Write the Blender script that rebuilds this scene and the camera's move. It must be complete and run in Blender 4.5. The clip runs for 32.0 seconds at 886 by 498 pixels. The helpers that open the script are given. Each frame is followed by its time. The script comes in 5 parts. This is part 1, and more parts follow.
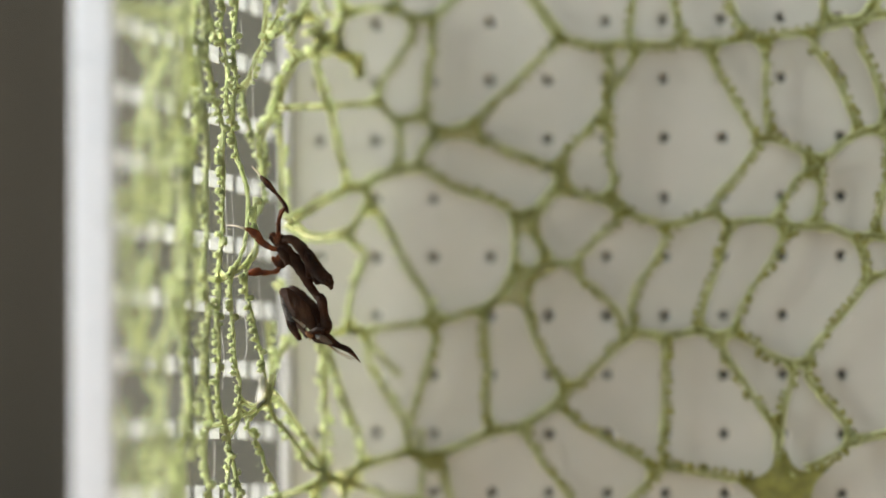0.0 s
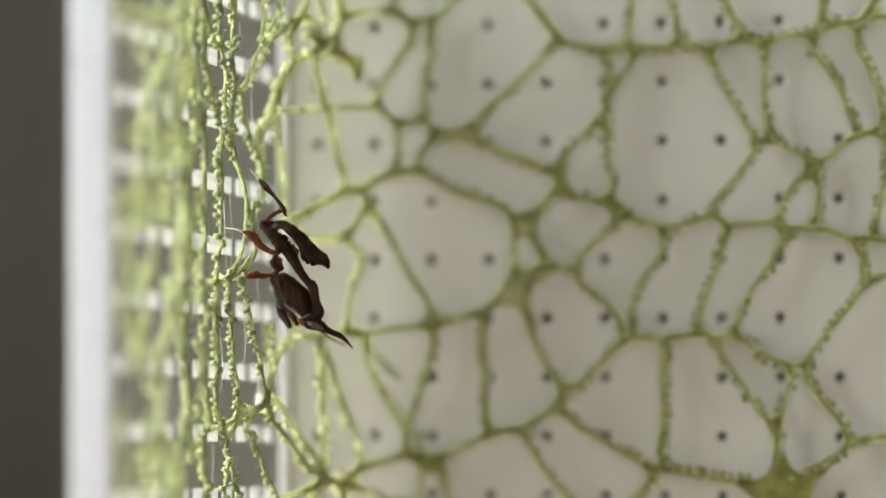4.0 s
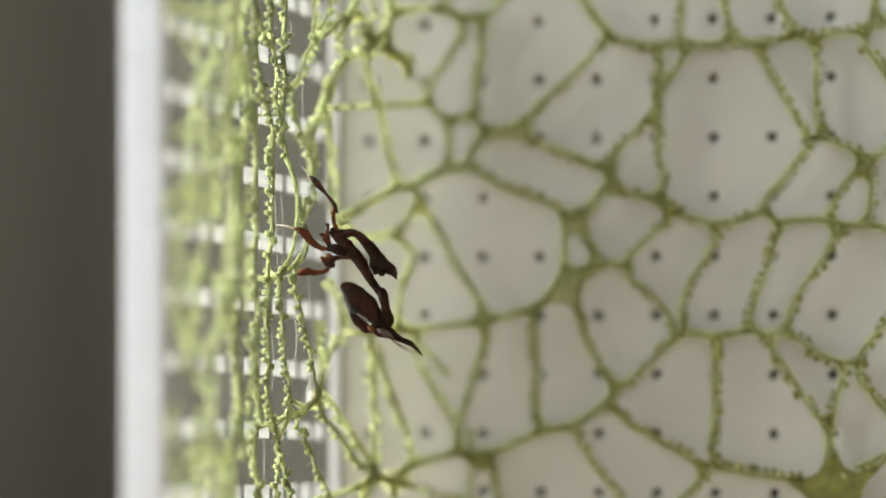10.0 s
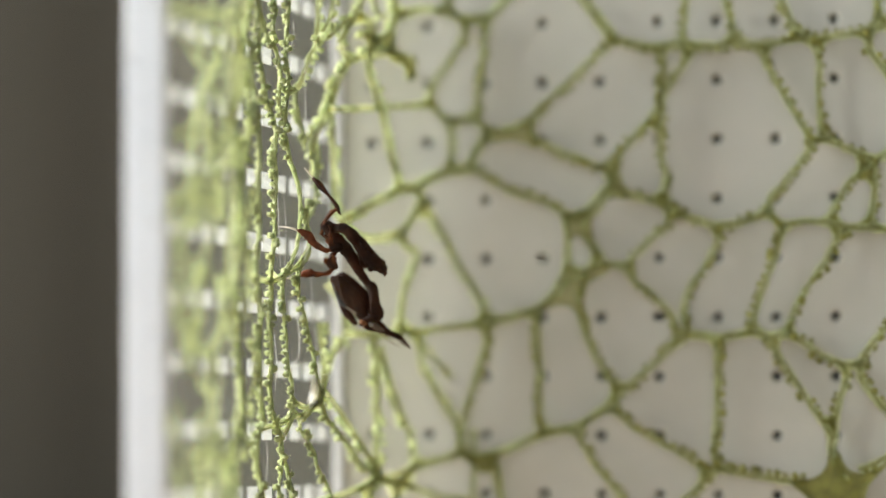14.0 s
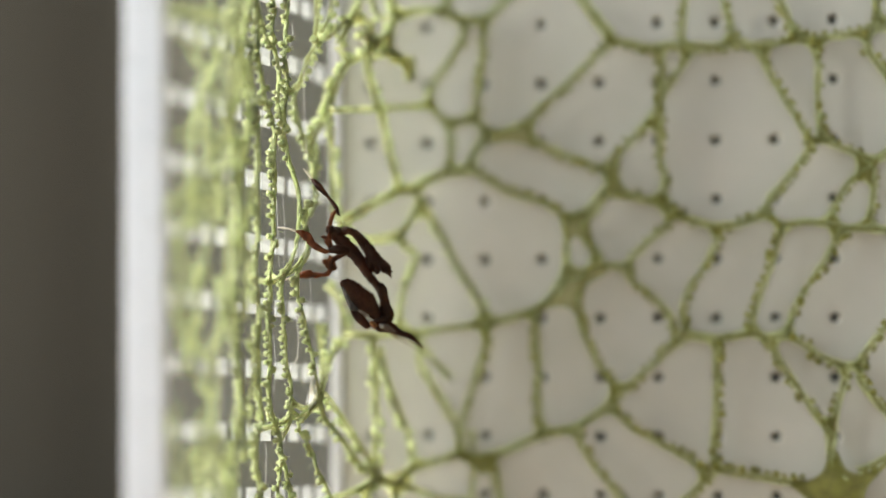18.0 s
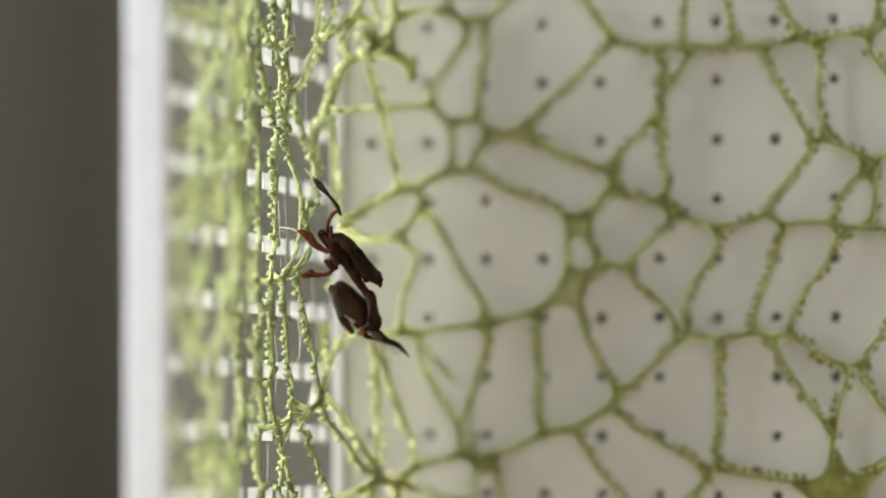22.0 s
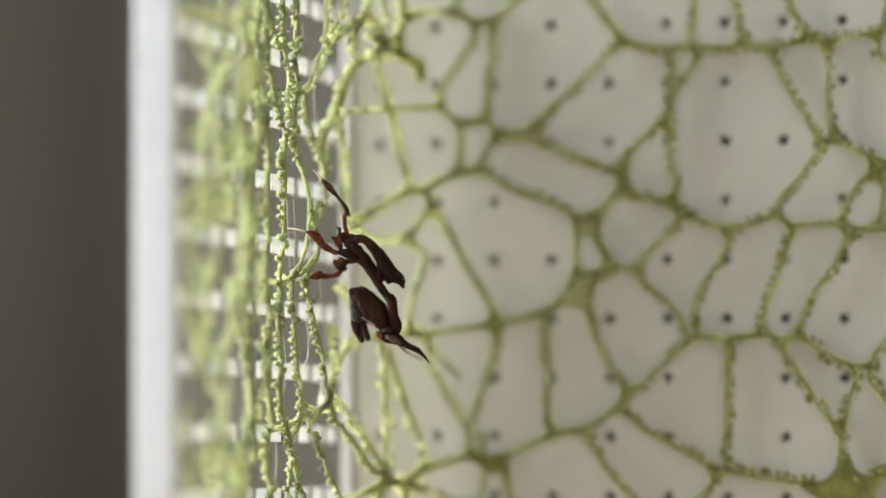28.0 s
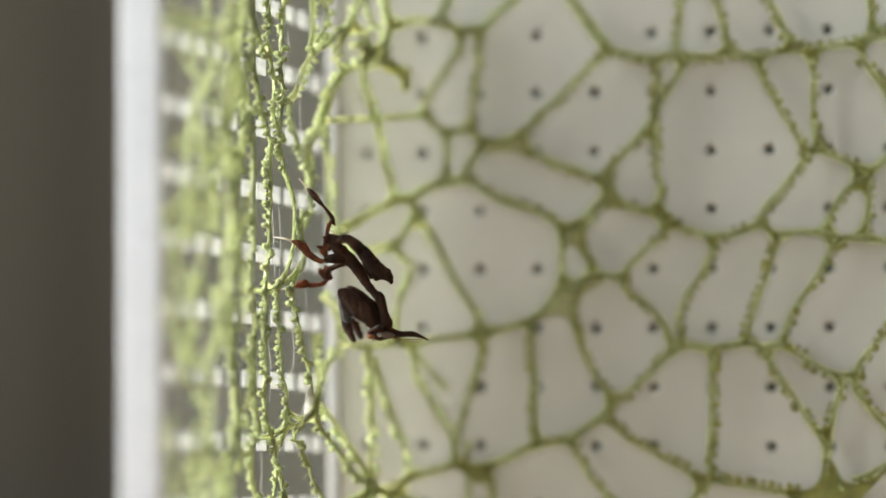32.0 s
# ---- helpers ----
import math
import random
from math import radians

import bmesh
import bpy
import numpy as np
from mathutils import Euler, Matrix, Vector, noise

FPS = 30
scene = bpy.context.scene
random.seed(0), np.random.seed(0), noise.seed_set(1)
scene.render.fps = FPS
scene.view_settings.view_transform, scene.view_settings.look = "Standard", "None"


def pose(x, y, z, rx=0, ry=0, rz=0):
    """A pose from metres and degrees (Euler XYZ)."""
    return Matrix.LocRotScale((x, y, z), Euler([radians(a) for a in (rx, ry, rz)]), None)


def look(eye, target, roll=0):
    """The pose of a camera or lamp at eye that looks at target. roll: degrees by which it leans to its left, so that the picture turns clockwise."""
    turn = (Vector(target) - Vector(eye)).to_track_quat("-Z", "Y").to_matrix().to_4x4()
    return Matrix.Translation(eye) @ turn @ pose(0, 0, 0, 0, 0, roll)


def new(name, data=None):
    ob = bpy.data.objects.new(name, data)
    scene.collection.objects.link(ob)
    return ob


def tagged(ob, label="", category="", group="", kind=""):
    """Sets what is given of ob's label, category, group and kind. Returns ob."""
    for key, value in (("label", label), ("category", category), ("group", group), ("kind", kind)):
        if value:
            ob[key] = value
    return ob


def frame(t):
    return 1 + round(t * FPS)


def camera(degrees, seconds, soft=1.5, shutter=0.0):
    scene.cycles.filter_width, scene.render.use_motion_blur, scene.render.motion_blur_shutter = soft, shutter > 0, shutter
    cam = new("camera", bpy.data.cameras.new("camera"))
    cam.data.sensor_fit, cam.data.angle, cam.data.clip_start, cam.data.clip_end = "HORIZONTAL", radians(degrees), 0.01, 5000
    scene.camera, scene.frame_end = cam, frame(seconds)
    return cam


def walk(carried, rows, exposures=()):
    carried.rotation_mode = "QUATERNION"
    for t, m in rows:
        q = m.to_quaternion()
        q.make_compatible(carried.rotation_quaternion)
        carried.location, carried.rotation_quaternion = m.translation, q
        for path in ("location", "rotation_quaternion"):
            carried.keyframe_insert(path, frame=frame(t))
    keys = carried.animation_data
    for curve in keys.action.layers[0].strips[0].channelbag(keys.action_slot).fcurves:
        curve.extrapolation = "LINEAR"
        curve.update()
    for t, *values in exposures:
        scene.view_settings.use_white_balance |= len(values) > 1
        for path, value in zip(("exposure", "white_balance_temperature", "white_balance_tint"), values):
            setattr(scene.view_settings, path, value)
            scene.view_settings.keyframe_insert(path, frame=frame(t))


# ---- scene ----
# ---- camera ----
# Basket space is in millimetres; its origin lies on the back panel, 0.83 m over the floor.
LIFT = 0.83


def mm(x, y, z):
    return Vector((x / 1000, y / 1000, LIFT + z / 1000))


EYE = mm(29.12, -324.26, -5.46)
cam = camera(21.0, 32.0, soft=1.6)
cam.data.dof.use_dof = True
cam.data.dof.focus_distance = 0.3098
cam.data.dof.aperture_fstop = 3.1
PANS = [(0, 6.287, 1.155), (0.5, 6.287, 1.211), (1, 6.283, 1.219), (1.5, 6.285, 1.215), (2, 6.257, 1.211), (2.5, 6.266, 1.230), (3, 6.270, 1.234), (3.5, 6.251, 1.230), (5.5, 6.267, 1.168), (6, 6.422, 1.157), (6.5, 6.588, 1.158), (7, 6.997, 1.172), (7.5, 7.264, 1.152), (8, 7.388, 1.153), (8.5, 7.470, 1.159), (9, 7.470, 1.153), (9.5, 7.470, 1.153), (10, 7.470, 1.153), (10.5, 7.471, 1.172), (11, 7.490, 1.166), (11.5, 7.511, 1.171), (12, 7.538, 1.174), (12.5, 7.552, 1.174), (13, 7.538, 1.180), (13.5, 7.544, 1.196), (14, 7.538, 1.195), (14.5, 7.537, 1.199), (16.5, 7.522, 1.229), (17, 7.522, 1.229), (17.5, 7.537, 1.236), (18, 7.511, 1.216), (18.5, 7.511, 1.216), (19, 7.520, 1.218), (19.5, 7.518, 1.221), (20, 7.524, 1.216), (20.5, 7.531, 1.210), (21, 7.533, 1.206), (21.5, 7.538, 1.209), (22, 7.550, 1.212), (22.5, 7.572, 1.205), (23, 7.594, 1.209), (23.5, 7.598, 1.213), (24, 7.626, 1.224), (24.5, 7.645, 1.237), (25, 7.654, 1.237), (25.5, 7.699, 1.237), (27.5, 7.742, 1.234), (28, 7.753, 1.238), (28.5, 7.762, 1.251), (29, 7.736, 1.283), (29.5, 7.725, 1.375), (30, 7.679, 1.433), (30.5, 7.624, 1.466), (31, 7.557, 1.453), (31.5, 7.483, 1.456), (32, 7.407, 1.452)]
walk(cam, [(t, pose(*EYE, 90 + tilt, 0, turn) @ pose(0, 0, 0, 0, 0, -0.19)) for t, turn, tilt in PANS],
     exposures=[(0, 1.18), (32, 1.18)])

# ---- world, sun and added fill lamps ----
world = bpy.data.worlds.new("sky")
scene.world = world
world.use_nodes = True
wn = world.node_tree.nodes
sky = wn.new("ShaderNodeTexSky")
sky.sky_type = "NISHITA"
sky.sun_disc = False
SUN_FROM = Vector((-1.0, 0.13, 0.42)).normalized()
sky.sun_elevation = math.asin(SUN_FROM.z)
sky.sun_rotation = math.atan2(SUN_FROM.x, SUN_FROM.y)
world.node_tree.links.new(sky.outputs["Color"], wn["Background"].inputs["Color"])
wn["Background"].inputs["Strength"].default_value = 0.12

sun = new("sun", bpy.data.lights.new("sun", "SUN"))
sun.data.energy = 5.0
sun.data.angle = radians(0.5)
sun.data.color = (1.0, 0.97, 0.93)
sun.matrix_world = look(SUN_FROM, (0, 0, 0))

# added fill lamp behind the camera, in an unseen opening
window_light = new("window_light", bpy.data.lights.new("window_light", "AREA"))
window_light.data.shape = "RECTANGLE"
window_light.data.size, window_light.data.size_y = 0.9, 1.1
window_light.data.energy = 0.9
window_light.data.color = (1.0, 0.955, 0.91)
window_light.matrix_world = look((-0.02, -1.57, 1.15), (-0.02, 0.0, 1.15))

# added fill lamp at the left; brightens the panel towards its upper left
side_light = new("side_window_light", bpy.data.lights.new("side_window_light", "AREA"))
side_light.data.shape = "RECTANGLE"
side_light.data.size, side_light.data.size_y = 0.36, 0.5
side_light.data.energy = 3.2
side_light.data.color = (0.945, 1.0, 0.995)
side_light.matrix_world = look((-0.41, -0.15, 1.12), (0.0, -0.15, 1.12))


# ---- materials ----
def material(name, rough=0.6):
    m = bpy.data.materials.new(name)
    m.use_nodes = True
    b = m.node_tree.nodes["Principled BSDF"]
    b.inputs["Roughness"].default_value = rough
    return m, m.node_tree.nodes, m.node_tree.links, b


def vary(m, low, high, scale, spot=0.5, detail=4.0, bump=0.0, bump_scale=None, stretch=(1, 1, 1), per_object=0.0, spread=0.2):
    """Colour between low and high by two scales of noise, with a fine bump."""
    mat, n, l, b = m
    co = n.new("ShaderNodeTexCoord")
    mp = n.new("ShaderNodeMapping")
    mp.inputs["Scale"].default_value = stretch
    l.new(co.outputs["Object"], mp.inputs["Vector"])
    coarse, fine = n.new("ShaderNodeTexNoise"), n.new("ShaderNodeTexNoise")
    coarse.inputs["Scale"].default_value, fine.inputs["Scale"].default_value = scale, scale * 9
    coarse.inputs["Detail"].default_value = fine.inputs["Detail"].default_value = detail
    mix = n.new("ShaderNodeMix")
    mix.inputs["Factor"].default_value = 0.4
    l.new(mp.outputs["Vector"], coarse.inputs["Vector"])
    l.new(mp.outputs["Vector"], fine.inputs["Vector"])
    l.new(coarse.outputs["Fac"], mix.inputs["A"])
    l.new(fine.outputs["Fac"], mix.inputs["B"])
    value = mix.outputs["Result"]
    if per_object:
        info = n.new("ShaderNodeObjectInfo")
        add = n.new("ShaderNodeMath")
        add.operation = "MULTIPLY_ADD"
        add.inputs[1].default_value = per_object
        l.new(info.outputs["Random"], add.inputs[0])
        l.new(value, add.inputs[2])
        value = add.outputs[0]
    ramp = n.new("ShaderNodeValToRGB")
    ramp.color_ramp.elements[0].position, ramp.color_ramp.elements[1].position = spot - spread, spot + spread
    ramp.color_ramp.elements[0].color, ramp.color_ramp.elements[1].color = (*low, 1), (*high, 1)
    l.new(value, ramp.inputs["Fac"])
    l.new(ramp.outputs["Color"], b.inputs["Base Color"])
    if bump:
        bp = n.new("ShaderNodeBump")
        bp.inputs["Strength"].default_value = bump
        bp.inputs["Distance"].default_value = 0.0003
        tex = n.new("ShaderNodeTexNoise")
        tex.inputs["Scale"].default_value = bump_scale or scale * 9
        l.new(mp.outputs["Vector"], tex.inputs["Vector"])
        l.new(tex.outputs["Fac"], bp.inputs["Height"])
        l.new(bp.outputs["Normal"], b.inputs["Normal"])
    return ramp.outputs["Color"]


def glow_through(m, colour, share, open_share=0.0):
    """Lets a share of the light that falls on the far side shine through; open_share is the gaps of a loose weave."""
    mat, n, l, b = m
    tr, mix = n.new("ShaderNodeBsdfTranslucent"), n.new("ShaderNodeMixShader")
    mix.inputs["Fac"].default_value = share
    if isinstance(colour, tuple):
        tr.inputs["Color"].default_value = (*colour, 1)
    else:
        l.new(colour, tr.inputs["Color"])
    l.new(b.outputs["BSDF"], mix.inputs[1])
    l.new(tr.outputs["BSDF"], mix.inputs[2])
    last = mix.outputs["Shader"]
    if open_share:
        gap, weave = n.new("ShaderNodeBsdfTransparent"), n.new("ShaderNodeMixShader")
        weave.inputs["Fac"].default_value = open_share
        l.new(last, weave.inputs[1])
        l.new(gap.outputs["BSDF"], weave.inputs[2])
        last = weave.outputs["Shader"]
    l.new(last, n["Material Output"].inputs["Surface"])


# the basket's plastic, its shade inside put into the colour
m = material("shaded_white_plastic", 0.42)
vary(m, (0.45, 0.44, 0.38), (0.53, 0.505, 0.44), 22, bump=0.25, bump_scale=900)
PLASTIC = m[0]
# the same plastic; stronger, cooler light on the rim is put into its colour
m = material("lit_rim_plastic", 0.35)
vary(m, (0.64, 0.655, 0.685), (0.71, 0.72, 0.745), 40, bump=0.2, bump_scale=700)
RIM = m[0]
m = material("side_plastic", 0.4)
vary(m, (0.40, 0.40, 0.34), (0.50, 0.50, 0.43), 60, bump=0.3, bump_scale=600, stretch=(1, 1, 0.15))
glow_through(m, (0.50, 0.50, 0.43), 0.25, 0.92)
SIDE = m[0]
m = material("frosted_pane", 0.6)
sheet_colour = vary(m, (0.50, 0.51, 0.51), (0.72, 0.73, 0.72), 150, spread=0.15, bump=0.4, bump_scale=1500, stretch=(1, 1, 4))
glow_through(m, sheet_colour, 0.5)
SHEET = m[0]
# paler than the panel: the corner's vertical highlight is put into this colour
m = material("corner_highlight", 0.4)
vary(m, (0.60, 0.60, 0.58), (0.68, 0.68, 0.66), 90, bump=0.3, bump_scale=600, stretch=(1, 1, 0.15))
glow_through(m, (0.70, 0.71, 0.72), 0.5)
CORNER = m[0]
m = material("green_yarn", 0.28)
vary(m, (0.16, 0.168, 0.04), (0.66, 0.68, 0.34), 520, spread=0.12, bump=1.0, bump_scale=3600, per_object=0.06, spot=0.52)
m[3].inputs["Sheen Weight"].default_value = 0.3
m[3].inputs["Coat Weight"].default_value = 0.35
m[3].inputs["Coat Roughness"].default_value = 0.12
m[3].inputs["Sheen Roughness"].default_value = 0.35
glow_through(m, (0.86, 0.95, 0.66), 0.5)
YARN = m[0]
# dense yarn, darkened as well for the weaker light over the panel
m = material("dense_shaded_yarn", 0.6)
vary(m, (0.08, 0.078, 0.01), (0.32, 0.31, 0.06), 800, bump=0.9, bump_scale=3000, spread=0.1)
glow_through(m, (0.68, 0.69, 0.3), 0.4, 0.24)
DENSE_SHADED = m[0]
m = material("yarn_film", 0.5)
vary(m, (0.15, 0.145, 0.035), (0.36, 0.35, 0.12), 900, bump=0.6, bump_scale=3500, spread=0.14)
glow_through(m, (0.78, 0.80, 0.46), 0.5, 0.45)
FILM = m[0]
m = material("mantis_brown", 0.6)
m[3].inputs["Specular IOR Level"].default_value = 0.18
vary(m, (0.003, 0.0028, 0.0022), (0.050, 0.021, 0.009), 420, spread=0.11, bump=0.9, bump_scale=5000)
glow_through(m, (0.45, 0.13, 0.05), 0.16)
BROWN = m[0]
m = material("mantis_russet", 0.5)
m[3].inputs["Specular IOR Level"].default_value = 0.25
vary(m, (0.010, 0.004, 0.002), (0.20, 0.058, 0.018), 800, spread=0.08, bump=0.6, bump_scale=5000)
glow_through(m, (0.5, 0.18, 0.06), 0.25)
RUSSET = m[0]
m = material("pale_foot", 0.4)
vary(m, (0.55, 0.48, 0.40), (0.75, 0.70, 0.62), 900)
glow_through(m, (0.8, 0.75, 0.68), 0.4)
FOOT = m[0]
m = material("pale_silk", 0.25)
vary(m, (0.75, 0.76, 0.74), (0.9, 0.9, 0.88), 900)
glow_through(m, (0.9, 0.9, 0.88), 0.5, 0.4)
SILK = m[0]
m = material("eye_grey", 0.15)
vary(m, (0.16, 0.15, 0.15), (0.40, 0.38, 0.36), 900)
EYE_GREY = m[0]
m = material("shin_grey", 0.45)
vary(m, (0.008, 0.006, 0.005), (0.075, 0.060, 0.050), 700, spread=0.10, bump=0.8, bump_scale=5000)
SHIN = m[0]
m = material("face_tan", 0.45)
vary(m, (0.035, 0.022, 0.014), (0.17, 0.11, 0.07), 700, spread=0.16, bump=0.5, bump_scale=5000)
TAN = m[0]
m = material("palp_orange", 0.45)
vary(m, (0.12, 0.045, 0.015), (0.36, 0.15, 0.05), 900, bump=0.5, bump_scale=5000)
glow_through(m, (0.6, 0.28, 0.1), 0.3)
PALP = m[0]
m = material("curtain_cloth", 0.9)
vary(m, (0.040, 0.034, 0.023), (0.050, 0.043, 0.030), 6, bump=0.3, bump_scale=900, stretch=(1, 1, 0.2))
CURTAIN = m[0]
m = material("dark_dust", 0.9)
vary(m, (0.03, 0.026, 0.022), (0.12, 0.10, 0.085), 900)
DUST = m[0]
m = material("wall_paint", 0.85)
vary(m, (0.60, 0.60, 0.58), (0.68, 0.68, 0.66), 3, bump=0.3, bump_scale=200)
WALL = m[0]
m = material("slate_paint", 0.85)
vary(m, (0.135, 0.14, 0.125), (0.165, 0.17, 0.15), 3, bump=0.3, bump_scale=200)
SLATE = m[0]
m = material("ceiling_paint", 0.9)
vary(m, (0.70, 0.69, 0.66), (0.76, 0.75, 0.72), 3, bump=0.2, bump_scale=200)
CEILING = m[0]
m = material("floor_wood", 0.45)
vary(m, (0.10, 0.065, 0.04), (0.2, 0.13, 0.08), 5, bump=0.3, stretch=(1, 8, 1))
FLOOR = m[0]
m = material("table_wood", 0.4)
vary(m, (0.22, 0.15, 0.09), (0.34, 0.24, 0.15), 9, bump=0.3, stretch=(1, 7, 1))
TABLE = m[0]


# ---- building helpers ----
def part(name, bm, mat, parent=None, label="", smooth=False):
    """One mesh object from a bmesh, under parent if there is one."""
    data = bpy.data.meshes.new(name)
    bmesh.ops.recalc_face_normals(bm, faces=bm.faces)
    bm.to_mesh(data)
    bm.free()
    data.materials.append(mat)
    if smooth:
        data.polygons.foreach_set("use_smooth", [True] * len(data.polygons))
    ob = new(name, data)
    ob.parent = parent
    if label:
        ob["label"] = label
    return ob


def sheet(name, verts, faces, mat, parent=None, label="", smooth=False):
    data = bpy.data.meshes.new(name)
    data.from_pydata(verts, [], faces)
    data.materials.append(mat)
    data.update()
    if smooth:
        data.polygons.foreach_set("use_smooth", [True] * len(data.polygons))
    ob = new(name, data)
    ob.parent = parent
    if label:
        ob["label"] = label
    return ob


def box(bm, x0, x1, y0, y1, z0, z1, bevel=0.0):
    made = bmesh.ops.create_cube(bm, size=1, matrix=Matrix.Translation(((x0 + x1) / 2, (y0 + y1) / 2, (z0 + z1) / 2)) @ Matrix.Diagonal((x1 - x0, y1 - y0, z1 - z0, 1)))
    if bevel:
        edges = list({e for v in made["verts"] for e in v.link_edges})
        bmesh.ops.bevel(bm, geom=edges, offset=bevel, segments=2, affect="EDGES")


def boxes(name, mat, *sizes, parent=None, bevel=0.0, label=""):
    bm = bmesh.new()
    for s in sizes:
        box(bm, *s, bevel)
    return part(name, bm, mat, parent, label)


# ---- room ----
def room():
    tagged(boxes("floor", FLOOR, (-0.53, 1.8, -1.7, 1.0, -0.1, 0.0)), kind="structure", label="brown wooden floor under the table")
    tagged(boxes("ceiling", CEILING, (-0.53, 1.8, -1.7, 1.0, 2.5, 2.6)), kind="structure", label="plain white painted ceiling")
    tagged(boxes("wall_north", SLATE, (-0.43, 1.7, 0.9, 1.0, 0, 2.5)), kind="structure", label="dim slate-blue painted wall behind the curtain")
    # the openings in these walls are unseen, added to let light in
    tagged(boxes("wall_south", WALL, (-0.43, 1.7, -1.7, -1.6, 0, 0.5), (-0.43, 1.7, -1.7, -1.6, 1.9, 2.5),
                 (0.46, 1.7, -1.7, -1.6, 0.5, 1.9)), kind="structure", label="plain painted wall with a wide unseen opening added for light")
    tagged(boxes("wall_east", WALL, (1.7, 1.8, -1.7, 1.0, 0, 2.5)), kind="structure", label="plain painted wall")
    tagged(boxes("wall_west", WALL, (-0.53, -0.43, -1.7, 1.0, 0, 0.76), (-0.53, -0.43, -1.7, 1.0, 1.60, 2.5),
                 (-0.53, -0.43, -1.7, -0.72, 0.76, 1.60), (-0.53, -0.43, 0.35, 1.0, 0.76, 1.60)),
           kind="structure", label="plain painted wall with an unseen opening added for light")
    table = tagged(new("table"), "plain brown wooden table under the basket", "table")
    table.location = (0.1, 0.1, 0)
    boxes("tabletop", TABLE, (-0.5, 0.6, -0.3, 0.13, 0.72, 0.75), parent=table, bevel=0.003)
    for x in (-0.46, 0.53):
        for y in (-0.26, 0.06):
            boxes("leg", TABLE, (x, x + 0.04, y, y + 0.04, 0, 0.72), parent=table, bevel=0.003)


def curtain():
    """A dark curtain with soft folds, hung in front of the far wall."""
    verts, faces, n = [], [], 260
    for i in range(n + 1):
        x = -0.42 + 0.30 * i / n
        y = 0.30 + 0.0028 * math.sin(x * 205) + 0.003 * math.sin(x * 87 + 1)
        for z, d in ((0.02, 0), (1.2, 0.004), (2.4, 0)):
            verts.append((x, y + d, z))
        for z, d in ((0.02, 0), (1.2, 0.004), (2.4, 0)):
            verts.append((x, y + d + 0.003, z))
    for i in range(n):
        a, b = i * 6, i * 6 + 6
        for k in (0, 1):
            faces.append((a + k, b + k, b + k + 1, a + k + 1))
            faces.append((a + 3 + k, a + 4 + k, b + 4 + k, b + 3 + k))
    tagged(sheet("curtain", verts, faces, CURTAIN, smooth=True), "dark grey-brown cloth curtain hanging in narrow soft folds", "curtain")


room()
curtain()

# ---- basket ----
CORNER_X, RIM_X, RIM_Y = -28.25, -41.55, -45.0
SIDE_LONG = math.hypot(RIM_X - CORNER_X, RIM_Y)
PITCH_X, PITCH_Z, TOP, BOTTOM, RIGHT = 7.851, 8.0, 100.0, -66.0, 128.0


def back_panel(basket):
    """The basket's bottom, a plate with round holes in a square pattern."""
    verts, faces = [], []

    def put(x, y, z):
        verts.append(mm(x, y, z))
        return len(verts) - 1
    deep, sides = 1.3, 14
    for i in range(-3, 17):
        for j in range(-12, 9):
            cx, cz = i * PITCH_X, -j * PITCH_Z
            hx, hz = PITCH_X / 2, PITCH_Z / 2
            r = 0.67 * (1 + 0.05 * math.sin(i * 5.1 + j * 3.3))
            rings = []
            for y, rr in ((0.0, r + 0.26), (0.2, r), (deep, r)):
                rings.append([put(cx + rr * math.cos(math.tau * k / sides), y, cz + rr * math.sin(math.tau * k / sides)) for k in range(sides)])
            outer = []
            for y in (0.0, deep):
                row = []
                for k in range(sides):
                    a = math.tau * k / sides
                    s = 1 / max(abs(math.cos(a)) / hx, abs(math.sin(a)) / hz)
                    row.append(put(max(CORNER_X, cx + s * math.cos(a)), y, cz + s * math.sin(a)))
                outer.append(row)
                corners = [put(max(CORNER_X, cx + sx * hx), y, cz + sz * hz) for sx, sz in ((1, 1), (-1, 1), (-1, -1), (1, -1))]
                for c, q in enumerate(corners):
                    first = max(k for k in range(sides) if abs(math.tau * k / sides) <= math.atan2(hz, hx) + math.pi / 2 * c + 1e-6 and k / sides <= (c + 0.5) * 0.25 + 0.03)
                    nxt = (first + 1) % sides
                    faces.append((row[first], q, row[nxt]) if y > 0 else (row[nxt], q, row[first]))
            for k in range(sides):
                n = (k + 1) % sides
                faces.append((outer[0][k], outer[0][n], rings[0][n], rings[0][k]))
                faces.append((rings[0][k], rings[0][n], rings[1][n], rings[1][k]))
                faces.append((rings[1][k], rings[1][n], rings[2][n], rings[2][k]))
                faces.append((outer[1][n], outer[1][k], rings[2][k], rings[2][n]))
    bm = bmesh.new()
    made = [bm.verts.new(v) for v in verts]
    for f in faces:
        bm.faces.new([made[k] for k in f])
    bmesh.ops.remove_doubles(bm, verts=bm.verts, dist=0.00001)
    return part("back_panel", bm, PLASTIC, basket, "white plastic panel toned grey for shade, with small round holes")


def side_point(s, z, out):
    """A point of the side wall: s along it from the corner, z up, out to its outer side."""
    ux, uy = (RIM_X - CORNER_X) / SIDE_LONG, RIM_Y / SIDE_LONG
    return mm(CORNER_X + ux * s + uy * out, uy * s - ux * out, z)


